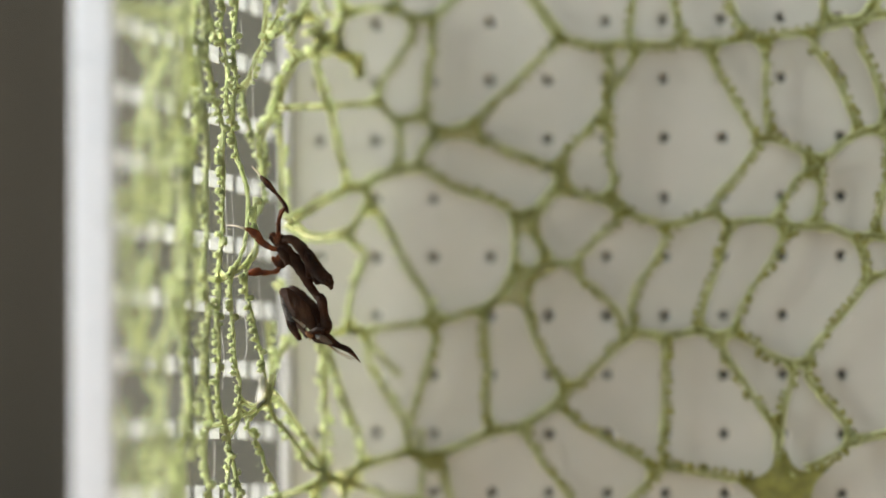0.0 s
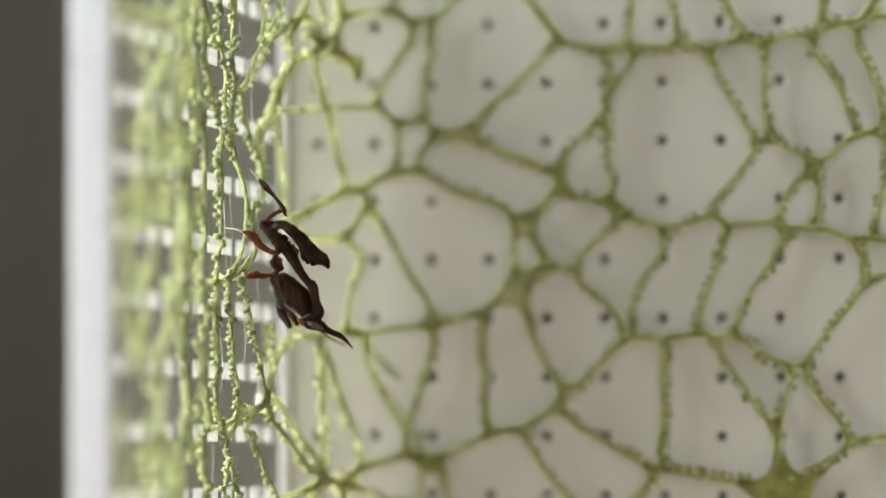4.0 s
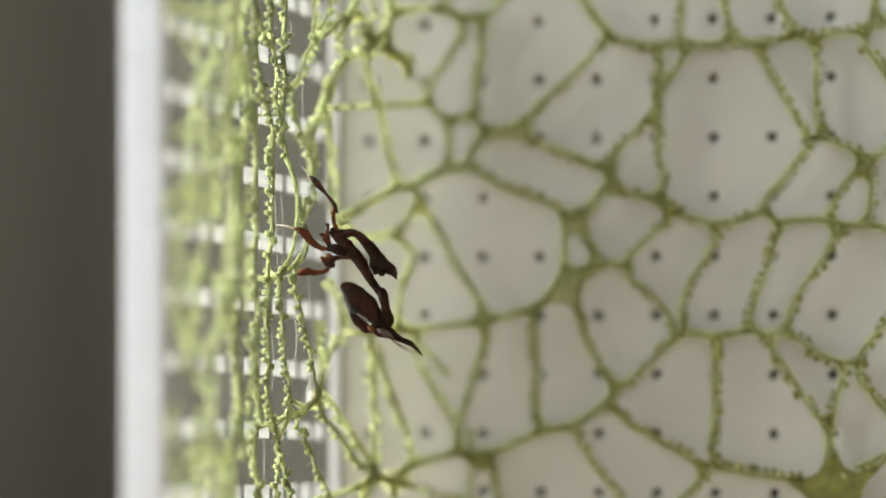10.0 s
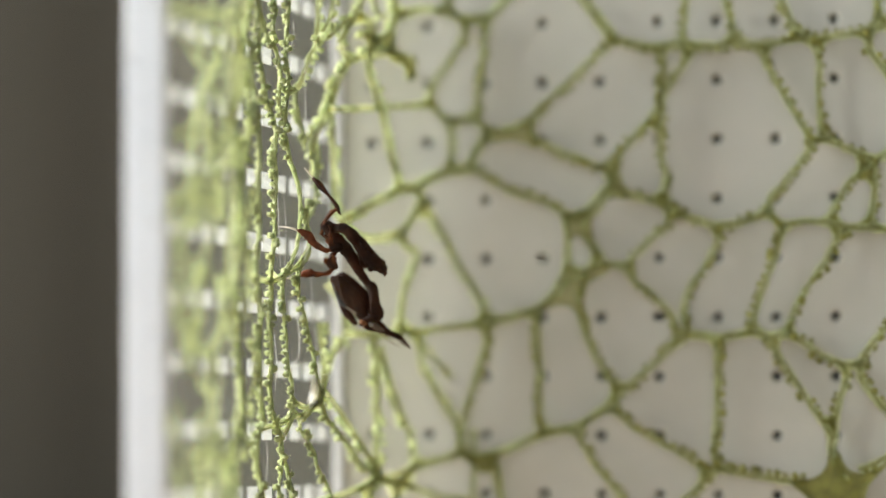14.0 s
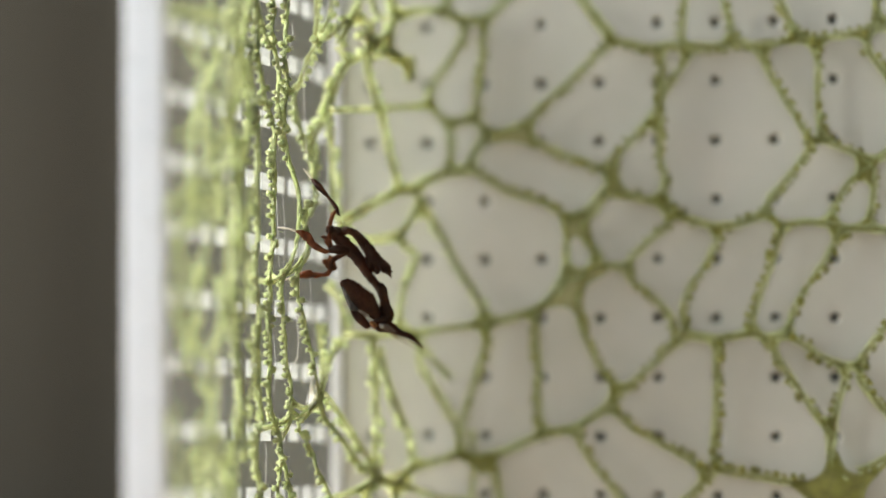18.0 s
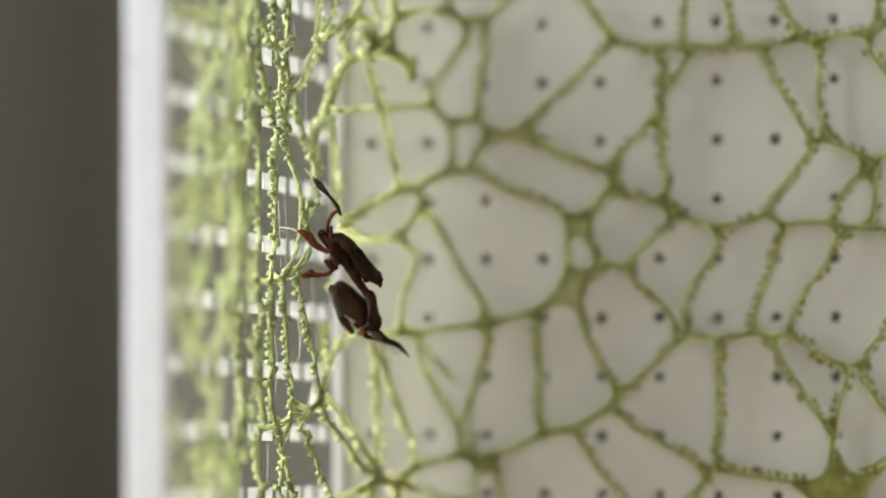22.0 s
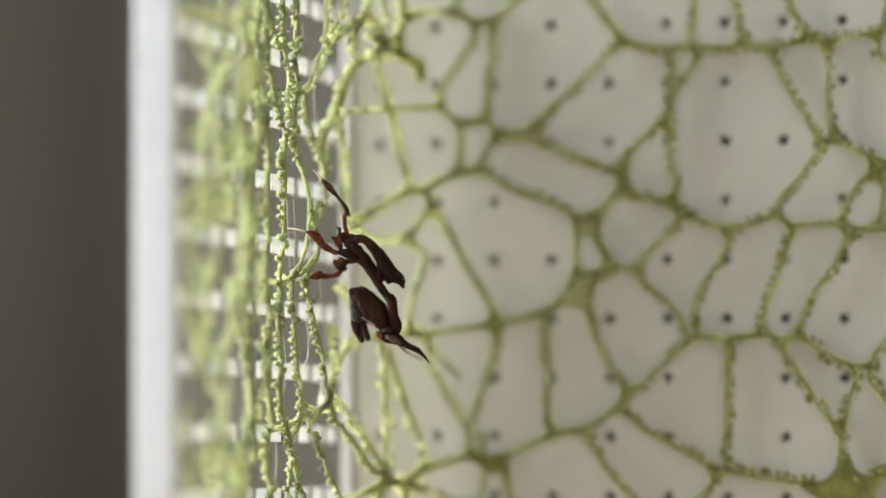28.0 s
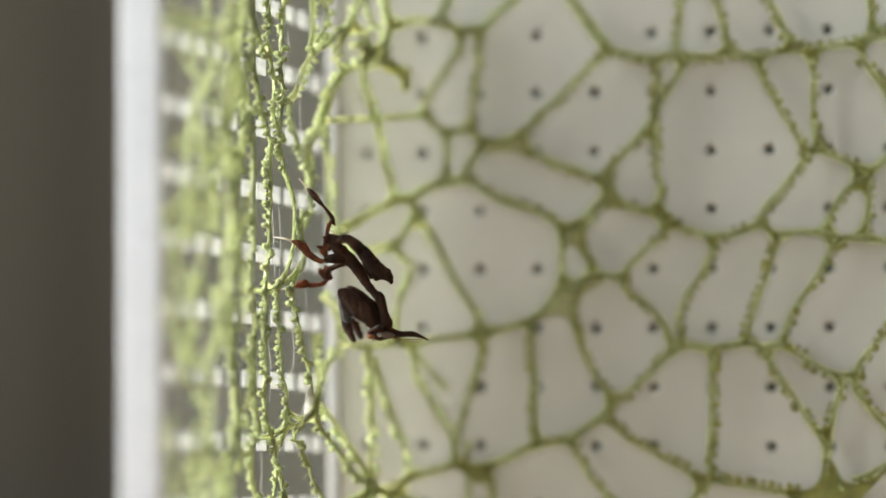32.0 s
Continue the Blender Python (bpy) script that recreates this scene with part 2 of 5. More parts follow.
def side_wall(basket):
    """The slanting side, with rows of nearly square openings."""
    cuts = [0.0]
    for i in range(11):
        c = 4.97 + 3.9 * i
        cuts += [c - 1.25, c + 1.25]
    cuts.append(SIDE_LONG)
    rows = [-66.0]
    for k in range(11, -9, -1):
        c = 33.4 - 8.14 * k
        if -64 < c < 97:
            rows += [c - 1.12, c + 1.12]
    rows.append(100.0)
    verts, faces, index = [], [], {}
    for a, s in enumerate(cuts):
        for b, z in enumerate(rows):
            skew = 0.062 * (s - 5) * (1 if 0 < b < len(rows) - 1 else 0)
            for o in (0, 1):
                index[a, b, o] = len(verts)
                verts.append(side_point(s, z + skew, 0.5 * o))
    for a in range(len(cuts) - 1):
        for b in range(len(rows) - 1):
            if a % 2 == 1 and b % 2 == 1:
                ring = [(a, b), (a + 1, b), (a + 1, b + 1), (a, b + 1)]
                for p, q in zip(ring, ring[1:] + ring[:1]):
                    faces.append((index[(*p, 0)], index[(*q, 0)], index[(*q, 1)], index[(*p, 1)]))
            else:
                for o in (0, 1):
                    q = (index[a, b, o], index[a + 1, b, o], index[a + 1, b + 1, o], index[a, b + 1, o])
                    faces.append(q if o else q[::-1])
    sheet("side_wall", verts, faces, SIDE, basket, "clear greyish plastic side with rows of small frosted square panes")
    # a frosted pane in each opening; all share one mesh
    hs, hz, slope = 1.22, 1.08, 0.062
    corners = [side_point(s, z + slope * s, o) - side_point(0, 0, 0) for o in (0.12, 0.34) for s, z in ((-hs, -hz), (hs, -hz), (hs, hz), (-hs, hz))]
    pane = bpy.data.meshes.new("pane")
    pane.from_pydata(corners, [], [(3, 2, 1, 0), (4, 5, 6, 7), (0, 1, 5, 4), (1, 2, 6, 5), (2, 3, 7, 6), (3, 0, 4, 7)])
    pane.materials.append(SHEET)
    for k in range(11, -8, -1):
        for i in range(11):
            s, z = 4.97 + 3.9 * i, 33.4 - 8.14 * k
            if -64 < z < 97:
                ob = new("pane", pane)
                ob.parent = basket
                ob.location = side_point(s, z + slope * (s - 5), 0)


def profile_strip(name, outline, z0, z1, mat, basket, label="", steps=1):
    """A strip of constant section (x, y in millimetres) from z0 to z1."""
    verts, faces, n = [], [], len(outline)
    for k in range(steps + 1):
        z = z0 + (z1 - z0) * k / steps
        verts += [mm(x, y, z) for x, y in outline]
    for k in range(steps):
        for i in range(n):
            j = (i + 1) % n
            faces.append((k * n + i, k * n + j, k * n + n + j, k * n + n + i))
    faces += [tuple(range(n - 1, -1, -1)), tuple(steps * n + i for i in range(n))]
    return sheet(name, verts, faces, mat, basket, label)


def basket():
    b = tagged(new("basket"), "white perforated plastic basket on its side, draped with green net", "basket")
    back_panel(b)
    side_wall(b)
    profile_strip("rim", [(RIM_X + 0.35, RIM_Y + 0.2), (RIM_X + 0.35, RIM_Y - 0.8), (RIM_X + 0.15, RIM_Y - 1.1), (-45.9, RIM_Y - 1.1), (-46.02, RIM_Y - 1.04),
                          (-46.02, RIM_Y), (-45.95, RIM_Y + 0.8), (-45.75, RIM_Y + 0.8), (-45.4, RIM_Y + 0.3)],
                  -78, 112, RIM, b, "smooth white rim of the basket, coloured brighter for its light")
    for k in range(-8, 10):
        z = -2.2 + 8.05 * k
        boxes("mould_line", RIM, (RIM_X / 1000 - 0.0026 - 0.0006 * (k % 3), RIM_X / 1000 + 0.0005, (RIM_Y - 1.22) / 1000, (RIM_Y - 0.9) / 1000, LIFT + (z - 0.06) / 1000, LIFT + (z + 0.06) / 1000), parent=b)
        boxes("tab", RIM, (RIM_X / 1000 + 0.0003, RIM_X / 1000 + 0.00062, (RIM_Y - 0.7) / 1000, RIM_Y / 1000, LIFT + (z + 0.1) / 1000, LIFT + (z + 4.6) / 1000), parent=b)
    # rounded corner strip that carries the painted highlight
    fillet = [(CORNER_X + 0.45 - 1.1 * math.cos(a), -0.35 - 1.1 + 1.1 * math.sin(a)) for a in (0.0, 0.4, 0.8, 1.2, 1.57)]
    profile_strip("corner_bead", fillet + [(CORNER_X + 0.5, 0.0), (CORNER_X - 0.2, 0.0)], -66, 100, CORNER, b)
    for name, z0, z1 in (("lower_wall", BOTTOM, BOTTOM - 11), ("upper_wall", TOP, TOP + 11)):
        d = -1.2 if z1 < z0 else 1.2
        verts = [mm(CORNER_X, 1.3, z0), mm(RIGHT, 1.3, z0), mm(RIGHT + 12, RIM_Y, z1), mm(RIM_X, RIM_Y, z1)]
        verts += [v + Vector((0, 0, d / 1000)) for v in verts]
        sheet(name, verts, [(0, 1, 2, 3), (4, 7, 6, 5), (0, 4, 5, 1), (1, 5, 6, 2), (2, 6, 7, 3), (3, 7, 4, 0)], SIDE, b)
    verts = [mm(RIGHT, 1.3, BOTTOM), mm(RIGHT, 1.3, TOP), mm(RIGHT + 12, RIM_Y, TOP + 11), mm(RIGHT + 12, RIM_Y, BOTTOM - 11)]
    verts += [v + Vector((0.0012, 0, 0)) for v in verts]
    sheet("far_wall", verts, [(0, 1, 2, 3), (4, 7, 6, 5), (0, 4, 5, 1), (1, 5, 6, 2), (2, 6, 7, 3), (3, 7, 4, 0)], SIDE, b)
    return b


basket()

# ---- net ----
LUMP = bmesh.new()
bmesh.ops.create_icosphere(LUMP, subdivisions=3, radius=1)
LUMP_VERTS = [v.co.copy() for v in LUMP.verts]
LUMP_FACES = [tuple(v.index for v in f.verts) for f in LUMP.faces]
LUMP.free()
GRAIN = bmesh.new()
bmesh.ops.create_icosphere(GRAIN, subdivisions=2, radius=1)
SEED_VERTS = [v.co.copy() for v in GRAIN.verts]
SEED_FACES = [tuple(v.index for v in f.verts) for f in GRAIN.faces]
GRAIN.free()


def smooth_line(points, step):
    """Even samples along a smooth curve through the points."""
    pts = [points[0] * 2 - points[1], *points, points[-1] * 2 - points[-2]]
    fine = []
    for a, b, c, d in zip(pts, pts[1:], pts[2:], pts[3:]):
        for k in range(12):
            u = k / 12
            fine.append(0.5 * (2 * b + (c - a) * u + (2 * a - 5 * b + 4 * c - d) * u * u + (3 * b - a - 3 * c + d) * u ** 3))
    fine.append(points[-1].copy())
    out, left = [fine[0]], step
    for a, b in zip(fine, fine[1:]):
        gap = (b - a).length
        pos = 0.0
        while gap - pos >= left:
            pos += left
            out.append(a.lerp(b, pos / gap))
            left = step
        left -= gap - pos
    return out + [fine[-1]]


def tube(verts, faces, line, radii, sides):
    base = len(verts)
    for i, p in enumerate(line):
        t = (line[min(i + 1, len(line) - 1)] - line[max(i - 1, 0)]).normalized()
        u = t.cross(Vector((0.2, 1, 0.1))).normalized()
        v = t.cross(u)
        for k in range(sides):
            a = math.tau * k / sides
            verts.append(p + (u * math.cos(a) + v * math.sin(a)) * radii[i])
    for i in range(len(line) - 1):
        for k in range(sides):
            n = (k + 1) % sides
            faces.append((base + i * sides + k, base + i * sides + n, base + (i + 1) * sides + n, base + (i + 1) * sides + k))


STRANDS = []


def strand_mesh(name, verts, faces, film, dense, net, cover):
    """One mesh of yarn faces and, after them, film faces and dense faces in the darker, shaded yarn colour."""
    ob = sheet(name, verts, faces + film + dense, YARN, net, smooth=True)
    ob.data.materials.append(cover)
    ob.data.materials.append(DENSE_SHADED)
    ob.data.polygons.foreach_set("material_index", [0] * len(faces) + [1] * len(film) + [2] * len(dense))
    return ob


def curl(verts, faces, c, side, along, size, seed):
    """A pigtail of yarn rolled up beside its strand."""
    third = side.cross(along).normalized()
    tilt = random.uniform(-0.7, 0.7)
    ax = (along * math.cos(tilt) + third * math.sin(tilt)).normalized()
    u = side
    w = ax.cross(u).normalized()
    turns, steps = random.uniform(2.6, 3.8), 30
    phase = random.uniform(0, math.tau)
    line, radii = [], []
    for k in range(steps + 1):
        f = k / steps
        a = phase + math.tau * turns * f
        swell = math.sin(math.pi * (0.12 + 0.76 * f))
        rad = size * 0.72 * swell * (1 + 0.25 * noise.noise((f * 6, seed, 2.0)))
        line.append(c + (u * math.cos(a) + w * math.sin(a)) * rad + ax * size * (f - 0.5) * 1.15)
        radii.append(size * (0.25 + 0.12 * noise.noise((f * 9, seed, 7.0))))
    tube(verts, faces, line, radii, 6)
    base = len(verts)
    shift = Vector((seed * 3.1, size * 9000, seed))
    for q in SEED_VERTS:
        k = 1 + 0.3 * noise.noise(q * 1.7 + shift) + 0.25 * noise.noise(q * 4.0 + shift)
        verts.append(c + q * size * 0.5 * k)
    faces.extend(tuple(base + i for i in f) for f in SEED_FACES)


def lump(verts, faces, c, size, seed):
    base = len(verts)
    shift = Vector((seed * 5.3, seed, size * 9000))
    turn = Euler((seed * 3, seed * 5, seed)).to_matrix()
    for q in SEED_VERTS:
        k = 1 + 0.35 * noise.noise(q * 1.6 + shift) + 0.3 * noise.noise(q * 4.2 + shift)
        verts.append(c + turn @ Vector((q.x, q.y * 0.85, q.z * 0.7)) * size * k)
    faces.extend(tuple(base + i for i in f) for f in SEED_FACES)


def yarn(net, r, beads, *points):
    """One strand of the net. beads 0 to 2: a band of film between plies, plain, with small or with larger crinkles along one edge;
    3: a bare twist of plies with curls standing off it; 4: the bare twist alone."""
    STRANDS.append([mm(*p) for p in points])
    step = 0.00028
    line = smooth_line(STRANDS[-1], step)
    r /= 1000
    n, verts, faces, film, dense = len(line), [], [], [], []
    long = step * n
    seed = sum(points[0]) * 3.7
    frames = []
    for i in range(n):
        t = (line[min(i + 1, n - 1)] - line[max(i - 1, 0)]).normalized()
        u = t.cross(Vector((0.1, 1, 0.02))).normalized()
        frames.append((t, u, t.cross(u)))
    flare = []
    for i in range(n):
        d = min(i, n - 1 - i) * step
        flare.append(1 + 0.55 * math.exp(-d / (r * 2.5)))
    if beads < 3:
        # two edge plies that wander, a thin twist between them, and the film
        edges = []
        for ply in range(3):
            path, radii = [], []
            for i, p in enumerate(line):
                t, u, v = frames[i]
                s = i * step
                if ply < 2:
                    sign = 1 if ply else -1
                    out = r * flare[i] * (0.82 + 0.30 * noise.noise((s * 900, seed, ply * 7.7)))
                    q = p + u * out * sign + v * r * 0.4 * noise.noise((s * 700, seed, ply * 3.3))
                    rad = r * (0.36 if beads == 0 else 0.27)
                else:
                    a = s / (r * 3.1) + ply * math.pi + seed
                    q = p + (u * math.cos(a) * 0.5 + v * math.sin(a) * 0.35) * r
                    rad = r * (0.26 if beads == 0 else 0.2)
                path.append(q)
                radii.append(rad * (1 + 0.5 * noise.noise((s * 1900 + seed, ply * 5.0, seed))))
            tube(verts, faces, path, radii, 5)
            if ply < 2:
                edges.append(path)
        base = len(verts)
        for i in range(n):
            v = frames[i][2] * 0.00005
            verts += [edges[0][i] + v, edges[1][i] + v, edges[0][i] - v, edges[1][i] - v]
        for i in range(n - 1):
            k = base + 4 * i
            film += [(k, k + 1, k + 5, k + 4), (k + 3, k + 2, k + 6, k + 7)]
    else:
        for ply in range(4):
            path, radii = [], []
            for i, p in enumerate(line):
                t, u, v = frames[i]
                s = i * step
                a = s / (r * 2.2) + ply * math.tau / 4 + seed + 1.3 * noise.noise((s * 600, ply * 3.1, seed))
                out = r * flare[i] * 0.62 * (1 + 0.5 * noise.noise((s * 1100, seed, ply * 7.7)))
                path.append(p + (u * math.cos(a) + v * 0.8 * math.sin(a)) * out)
                radii.append(r * 0.42 * (1 + 0.4 * noise.noise((s * 1500 + seed, ply * 5.0, seed))))
            tube(verts, faces, path, radii, 6)
    if beads in (1, 2, 3):
        gap, s = (0, 0.00110, 0.00105, 0.00088)[beads], random.uniform(0.0003, 0.0009)
        while s < long - 0.0004:
            i = min(int(s / step), n - 2)
            t, u, v = frames[i]
            a = random.gauss(0, 0.6) + (math.pi if (random.random() < 0.85 if beads == 3 else noise.noise((s * 60, seed, 1.0)) > 0.1) else 0)
            side = u * math.cos(a) + v * math.sin(a)
            if beads == 3:
                size = random.uniform(0.00034, 0.00062)
                for grain in range(2):
                    g = line[min(n - 1, i + random.randrange(4))] + Vector((random.gauss(0, 1), random.gauss(0, 1), random.gauss(0, 1))).normalized() * r * 0.75
                    lump(verts, faces, g, random.uniform(0.00016, 0.00027), s * 1700 + seed + grain)
                if random.random() < 0.92:
                    curl(verts, faces, line[i] + side * (r * 0.6 + size * 0.55), side, t, size, s * 1000 + seed)
                for hair in range(2):
                    d = (side + Vector((random.gauss(0, 0.8), random.gauss(0, 0.8), random.gauss(0, 0.8)))).normalized()
                    e = d.cross(t).normalized() * random.uniform(-0.0003, 0.0003)
                    c = line[i] + side * (r * 0.6 + size * 0.55)
                    tube(verts, faces, [c + d * size * 0.7, c + d * size * 1.3 + e * 0.6, c + d * size * 1.5 + e, c + d * size * 1.2 + e * 1.7],
                         [0.00003, 0.000028, 0.000025, 0.00002], 3)
            else:
                size = random.uniform(0.00030, 0.00050) * (1 if beads == 1 else 1.25)
                # beads over the panel take the dark yarn, shade put into colour
                lump(verts, dense if points[0][0] > -12 else faces, line[i] + side * (r * 1.0 + size * 0.7), size, s * 1000 + seed)
            s += gap * random.uniform(0.6, 1.4)
    return strand_mesh("strand", verts, faces, film, dense, net, FILM)


def back_along(points, k, way, far):
    """The point at a distance along a strand from its vertex k, in the direction way."""
    p = points[k]
    while 0 <= k + way < len(points):
        q = points[k + way]
        d = (q - p).length
        if d >= far:
            return p.lerp(q, far / d)
        far -= d
        p, k = q, k + way
    return p


def fillets(net, first, reach=1.0):
    """Film webs with a rounded edge in the corners where strands meet."""
    nodes = {}
    for points in STRANDS[first:]:
        for k, p in enumerate(points):
            nodes.setdefault(tuple(round(c * 20000) for c in p), []).append((points, k))
    for key, meet in nodes.items():
        arms = []
        for points, k in meet:
            for way in (-1, 1):
                if 0 <= k + way < len(points):
                    q = back_along(points, k, way, 0.0016) - points[k]
                    arms.append((math.atan2(q.z, q.x), points, k, way))
        if len(arms) < 3:
            continue
        arms.sort(key=lambda arm: arm[0])
        p = meet[0][0][meet[0][1]]
        verts, faces, film = [], [], []
        for i, (a0, pa, ka, wa) in enumerate(arms):
            a1, pb, kb, wb = arms[(i + 1) % len(arms)]
            wide = (a1 - a0) % math.tau
            if not 0.25 < wide < 2.45:
                continue
            far = min(0.0050, max(0.0018, 0.0013 + 0.0017 / math.tan(wide / 2))) * reach * (1 + 0.2 * noise.noise(p * 700 + Vector((i, 0, 0))))
            a, b = back_along(pa, ka, wa, far), back_along(pb, kb, wb, far)
            c = p + ((a - p) + (b - p)) * 0.13
            curve = [a * (1 - u) ** 2 + c * 2 * u * (1 - u) + b * u * u for u in (j / 12 for j in range(13))]
            if not verts:
                verts += [p - Vector((0, 0.00006, 0)), p + Vector((0, 0.00006, 0))]
            base = len(verts)
            for q in curve:
                away = (q - p).normalized()
                thick = 0.00014 * (1 + 0.6 * noise.noise(q * 2300))
                verts += [q - away * 0.00022 - Vector((0, 0.00006, 0)), q - Vector((0, thick, 0)), q + away * thick,
                          q + Vector((0, thick, 0)), q - away * 0.00022 + Vector((0, 0.00006, 0))]
            for j in range(base, base + 60, 5):
                film += [(0, j, j + 5), (1, j + 9, j + 4)]
                faces += [(j + k, j + k + 1, j + k + 6, j + k + 5) for k in range(4)]
        if verts:
            strand_mesh("web", verts, faces, film, [], net, DENSE_SHADED if reach == 1 else FILM)


def web(net, centre, *rim, cover=None):
    """The torn-sheet film of fibres that fills a joint between strands."""
    pts = smooth_line([mm(*p) for p in (*rim, rim[0])], 0.0004)[:-1]
    c, n = mm(*centre), len(pts)
    verts, faces = [], []
    for side in (-1, 1):
        for ring in (1.0, 0.6):
            for i, p in enumerate(pts):
                h = 0.00012 + 0.0003 * (1 - ring) + 0.00012 * noise.noise(p * 900)
                q = c.lerp(p, ring)
                verts.append(q + Vector((0, side * h, 0)))
        verts.append(c + Vector((0, side * 0.0003, 0)))
    layer = 2 * n + 1
    for i in range(n):
        j = (i + 1) % n
        for s in (0, layer):
            faces.append((s + i, s + j, s + n + j, s + n + i))
            faces.append((s + n + i, s + n + j, s + 2 * n))
        faces.append((i, j, layer + j, layer + i))
    return sheet("web", verts, faces, cover or DENSE_SHADED, net, smooth=True)


def silk(net, r, *points):
    line = smooth_line([mm(*p) for p in points], 0.0006)
    verts, faces = [], []
    tube(verts, faces, line, [r / 1800] * len(line), 4)
    return sheet("silk_thread", verts, faces, SILK, net, "fine pale silk thread", smooth=True)


def rim_dust():
    """Tiny specks of dirt lying on the rim's face."""
    verts, faces = [], []
    for k in range(26):
        c = mm(random.uniform(-45.6, -41.6), RIM_Y - 1.12, random.uniform(-45, 45))
        size = random.uniform(0.00005, 0.00017)
        base = len(verts)
        for q in LUMP_VERTS:
            verts.append(c + Vector((q.x * 1.5, q.y * 0.4, q.z)) * size * (1 + 0.4 * noise.noise(q * 2 + Vector((k, 0, 0)))))
        faces.extend(tuple(base + i for i in f) for f in LUMP_FACES)
    tagged(sheet("dust", verts, faces, DUST, smooth=True), "tiny dark specks of dust on the white rim", "dust", kind="stuff")


rim_dust()


def green_net():
    net = tagged(new("net"), "green crinkled yarn net with large irregular meshes, draped inside the basket", "net")
    yarn(net, 0.42, 1, (-25.7, -13.9, 28.3), (-24.8, -12.7, 30.3), (-23.8, -11.5, 32.7), (-23.1, -10.6, 35.1), (-22.7, -10.2, 37.4))
    yarn(net, 0.44, 2, (-26.8, -11.1, 22.6), (-25.4, -13.4, 24.4), (-24.5, -12.2, 26.0), (-22.6, -9.9, 27.4), (-20.9, -8.5, 29.1), (-19.7, -7.5, 30.4), (-19.2, -7.1, 32.5), (-19.4, -7.3, 34.6), (-19.8, -7.8, 37.6))
    yarn(net, 0.50, 0, (-19.7, -7.5, 30.4), (-19.8, -7.4, 27.6))
    yarn(net, 0.40, 0, (-23.8, -11.5, 32.7), (-21.9, -9.4, 31.0), (-22.6, -9.9, 27.4))
    yarn(net, 0.50, 0, (-22.6, -9.9, 27.1), (-19.8, -7.4, 27.6), (-18.2, -6.2, 26.9))
    yarn(net, 0.60, 0, (-18.2, -6.2, 26.9), (-17.4, -5.6, 25.8), (-17.3, -5.4, 24.3))
    yarn(net, 0.50, 0, (-19.2, -7.1, 32.5), (-15.7, -4.3, 33.8), (-13.2, -2.7, 33.5), (-9.6, -2.7, 32.5), (-7.0, -2.7, 33.0), (-5.5, -2.7, 34.3), (-4.4, -2.7, 35.3), (-2.2, -2.7, 36.8))
    yarn(net, 0.55, 0, (-13.2, -2.7, 33.5), (-12.7, -2.7, 35.2), (-11.5, -2.7, 37.0))
    yarn(net, 0.36, 1, (-9.6, -2.7, 32.5), (-11.3, -2.7, 28.9), (-13.3, -2.7, 25.8), (-14.4, -3.2, 24.1), (-15.1, -3.7, 22.3), (-14.9, -3.6, 20.9))
    yarn(net, 0.42, 1, (-7.0, -2.7, 33.0), (-7.5, -2.7, 30.4), (-7.9, -2.7, 26.5), (-8.3, -2.7, 23.5), (-8.7, -2.7, 20.4), (-8.7, -2.7, 18.8))
    yarn(net, 0.42, 0, (-27.3, -11.6, 19.7), (-25.8, -13.7, 19.6), (-22.6, -9.8, 20.0), (-19.3, -6.8, 20.4), (-14.9, -3.6, 20.9))
    yarn(net, 0.42, 0, (-14.9, -3.6, 20.9), (-14.0, -3.0, 20.0), (-12.8, -2.7, 19.0), (-8.7, -2.7, 18.8))
    yarn(net, 0.42, 0, (-8.7, -2.7, 18.8), (-6.9, -2.7, 17.2), (-4.4, -2.7, 17.4), (-1.4, -2.7, 18.6))
    yarn(net, 0.42, 2, (-22.6, -9.9, 27.1), (-22.3, -9.6, 24.6), (-21.6, -8.9, 21.6), (-20.6, -8.0, 17.9), (-20.0, -7.3, 14.1), (-19.3, -6.7, 11.9), (-18.9, -6.3, 9.1))
    yarn(net, 0.36, 1, (-12.8, -2.7, 19.0), (-12.3, -2.7, 15.8), (-12.5, -2.7, 13.5), (-13.3, -2.7, 11.6))
    yarn(net, 0.40, 1, (-1.4, -2.7, 18.6), (0.2, -2.7, 20.7), (3.3, -2.7, 23.3), (6.3, -2.7, 26.3), (8.6, -2.7, 28.1), (9.8, -2.7, 29.4))
    yarn(net, 0.62, 0, (4.1, -2.7, 37.8), (5.0, -2.7, 36.3), (6.0, -2.7, 34.7), (7.1, -2.7, 33.2), (8.6, -2.7, 31.2), (9.8, -2.7, 29.4))
    yarn(net, 0.44, 1, (-1.4, -2.7, 18.6), (-1.5, -2.7, 17.5), (-1.0, -2.7, 16.1), (0.6, -2.7, 15.3), (3.2, -2.7, 14.1), (6.3, -2.7, 13.0), (9.5, -2.7, 11.5))
    yarn(net, 0.50, 0, (-6.9, -2.7, 17.2), (-8.3, -2.7, 15.4), (-9.4, -2.7, 13.5), (-9.5, -2.7, 12.3))
    yarn(net, 0.62, 0, (-25.8, -13.4, 4.5), (-22.7, -9.5, 6.8), (-18.9, -6.3, 9.1), (-16.9, -4.9, 9.6), (-15.1, -3.7, 10.8), (-13.3, -2.7, 11.6), (-9.5, -2.7, 12.3))
    yarn(net, 0.44, 1, (-9.5, -2.7, 12.3), (-8.3, -2.7, 11.6), (-6.0, -2.7, 10.0), (-3.3, -2.7, 8.8), (0.1, -2.7, 7.7), (2.4, -2.7, 6.5), (3.3, -2.7, 5.4))
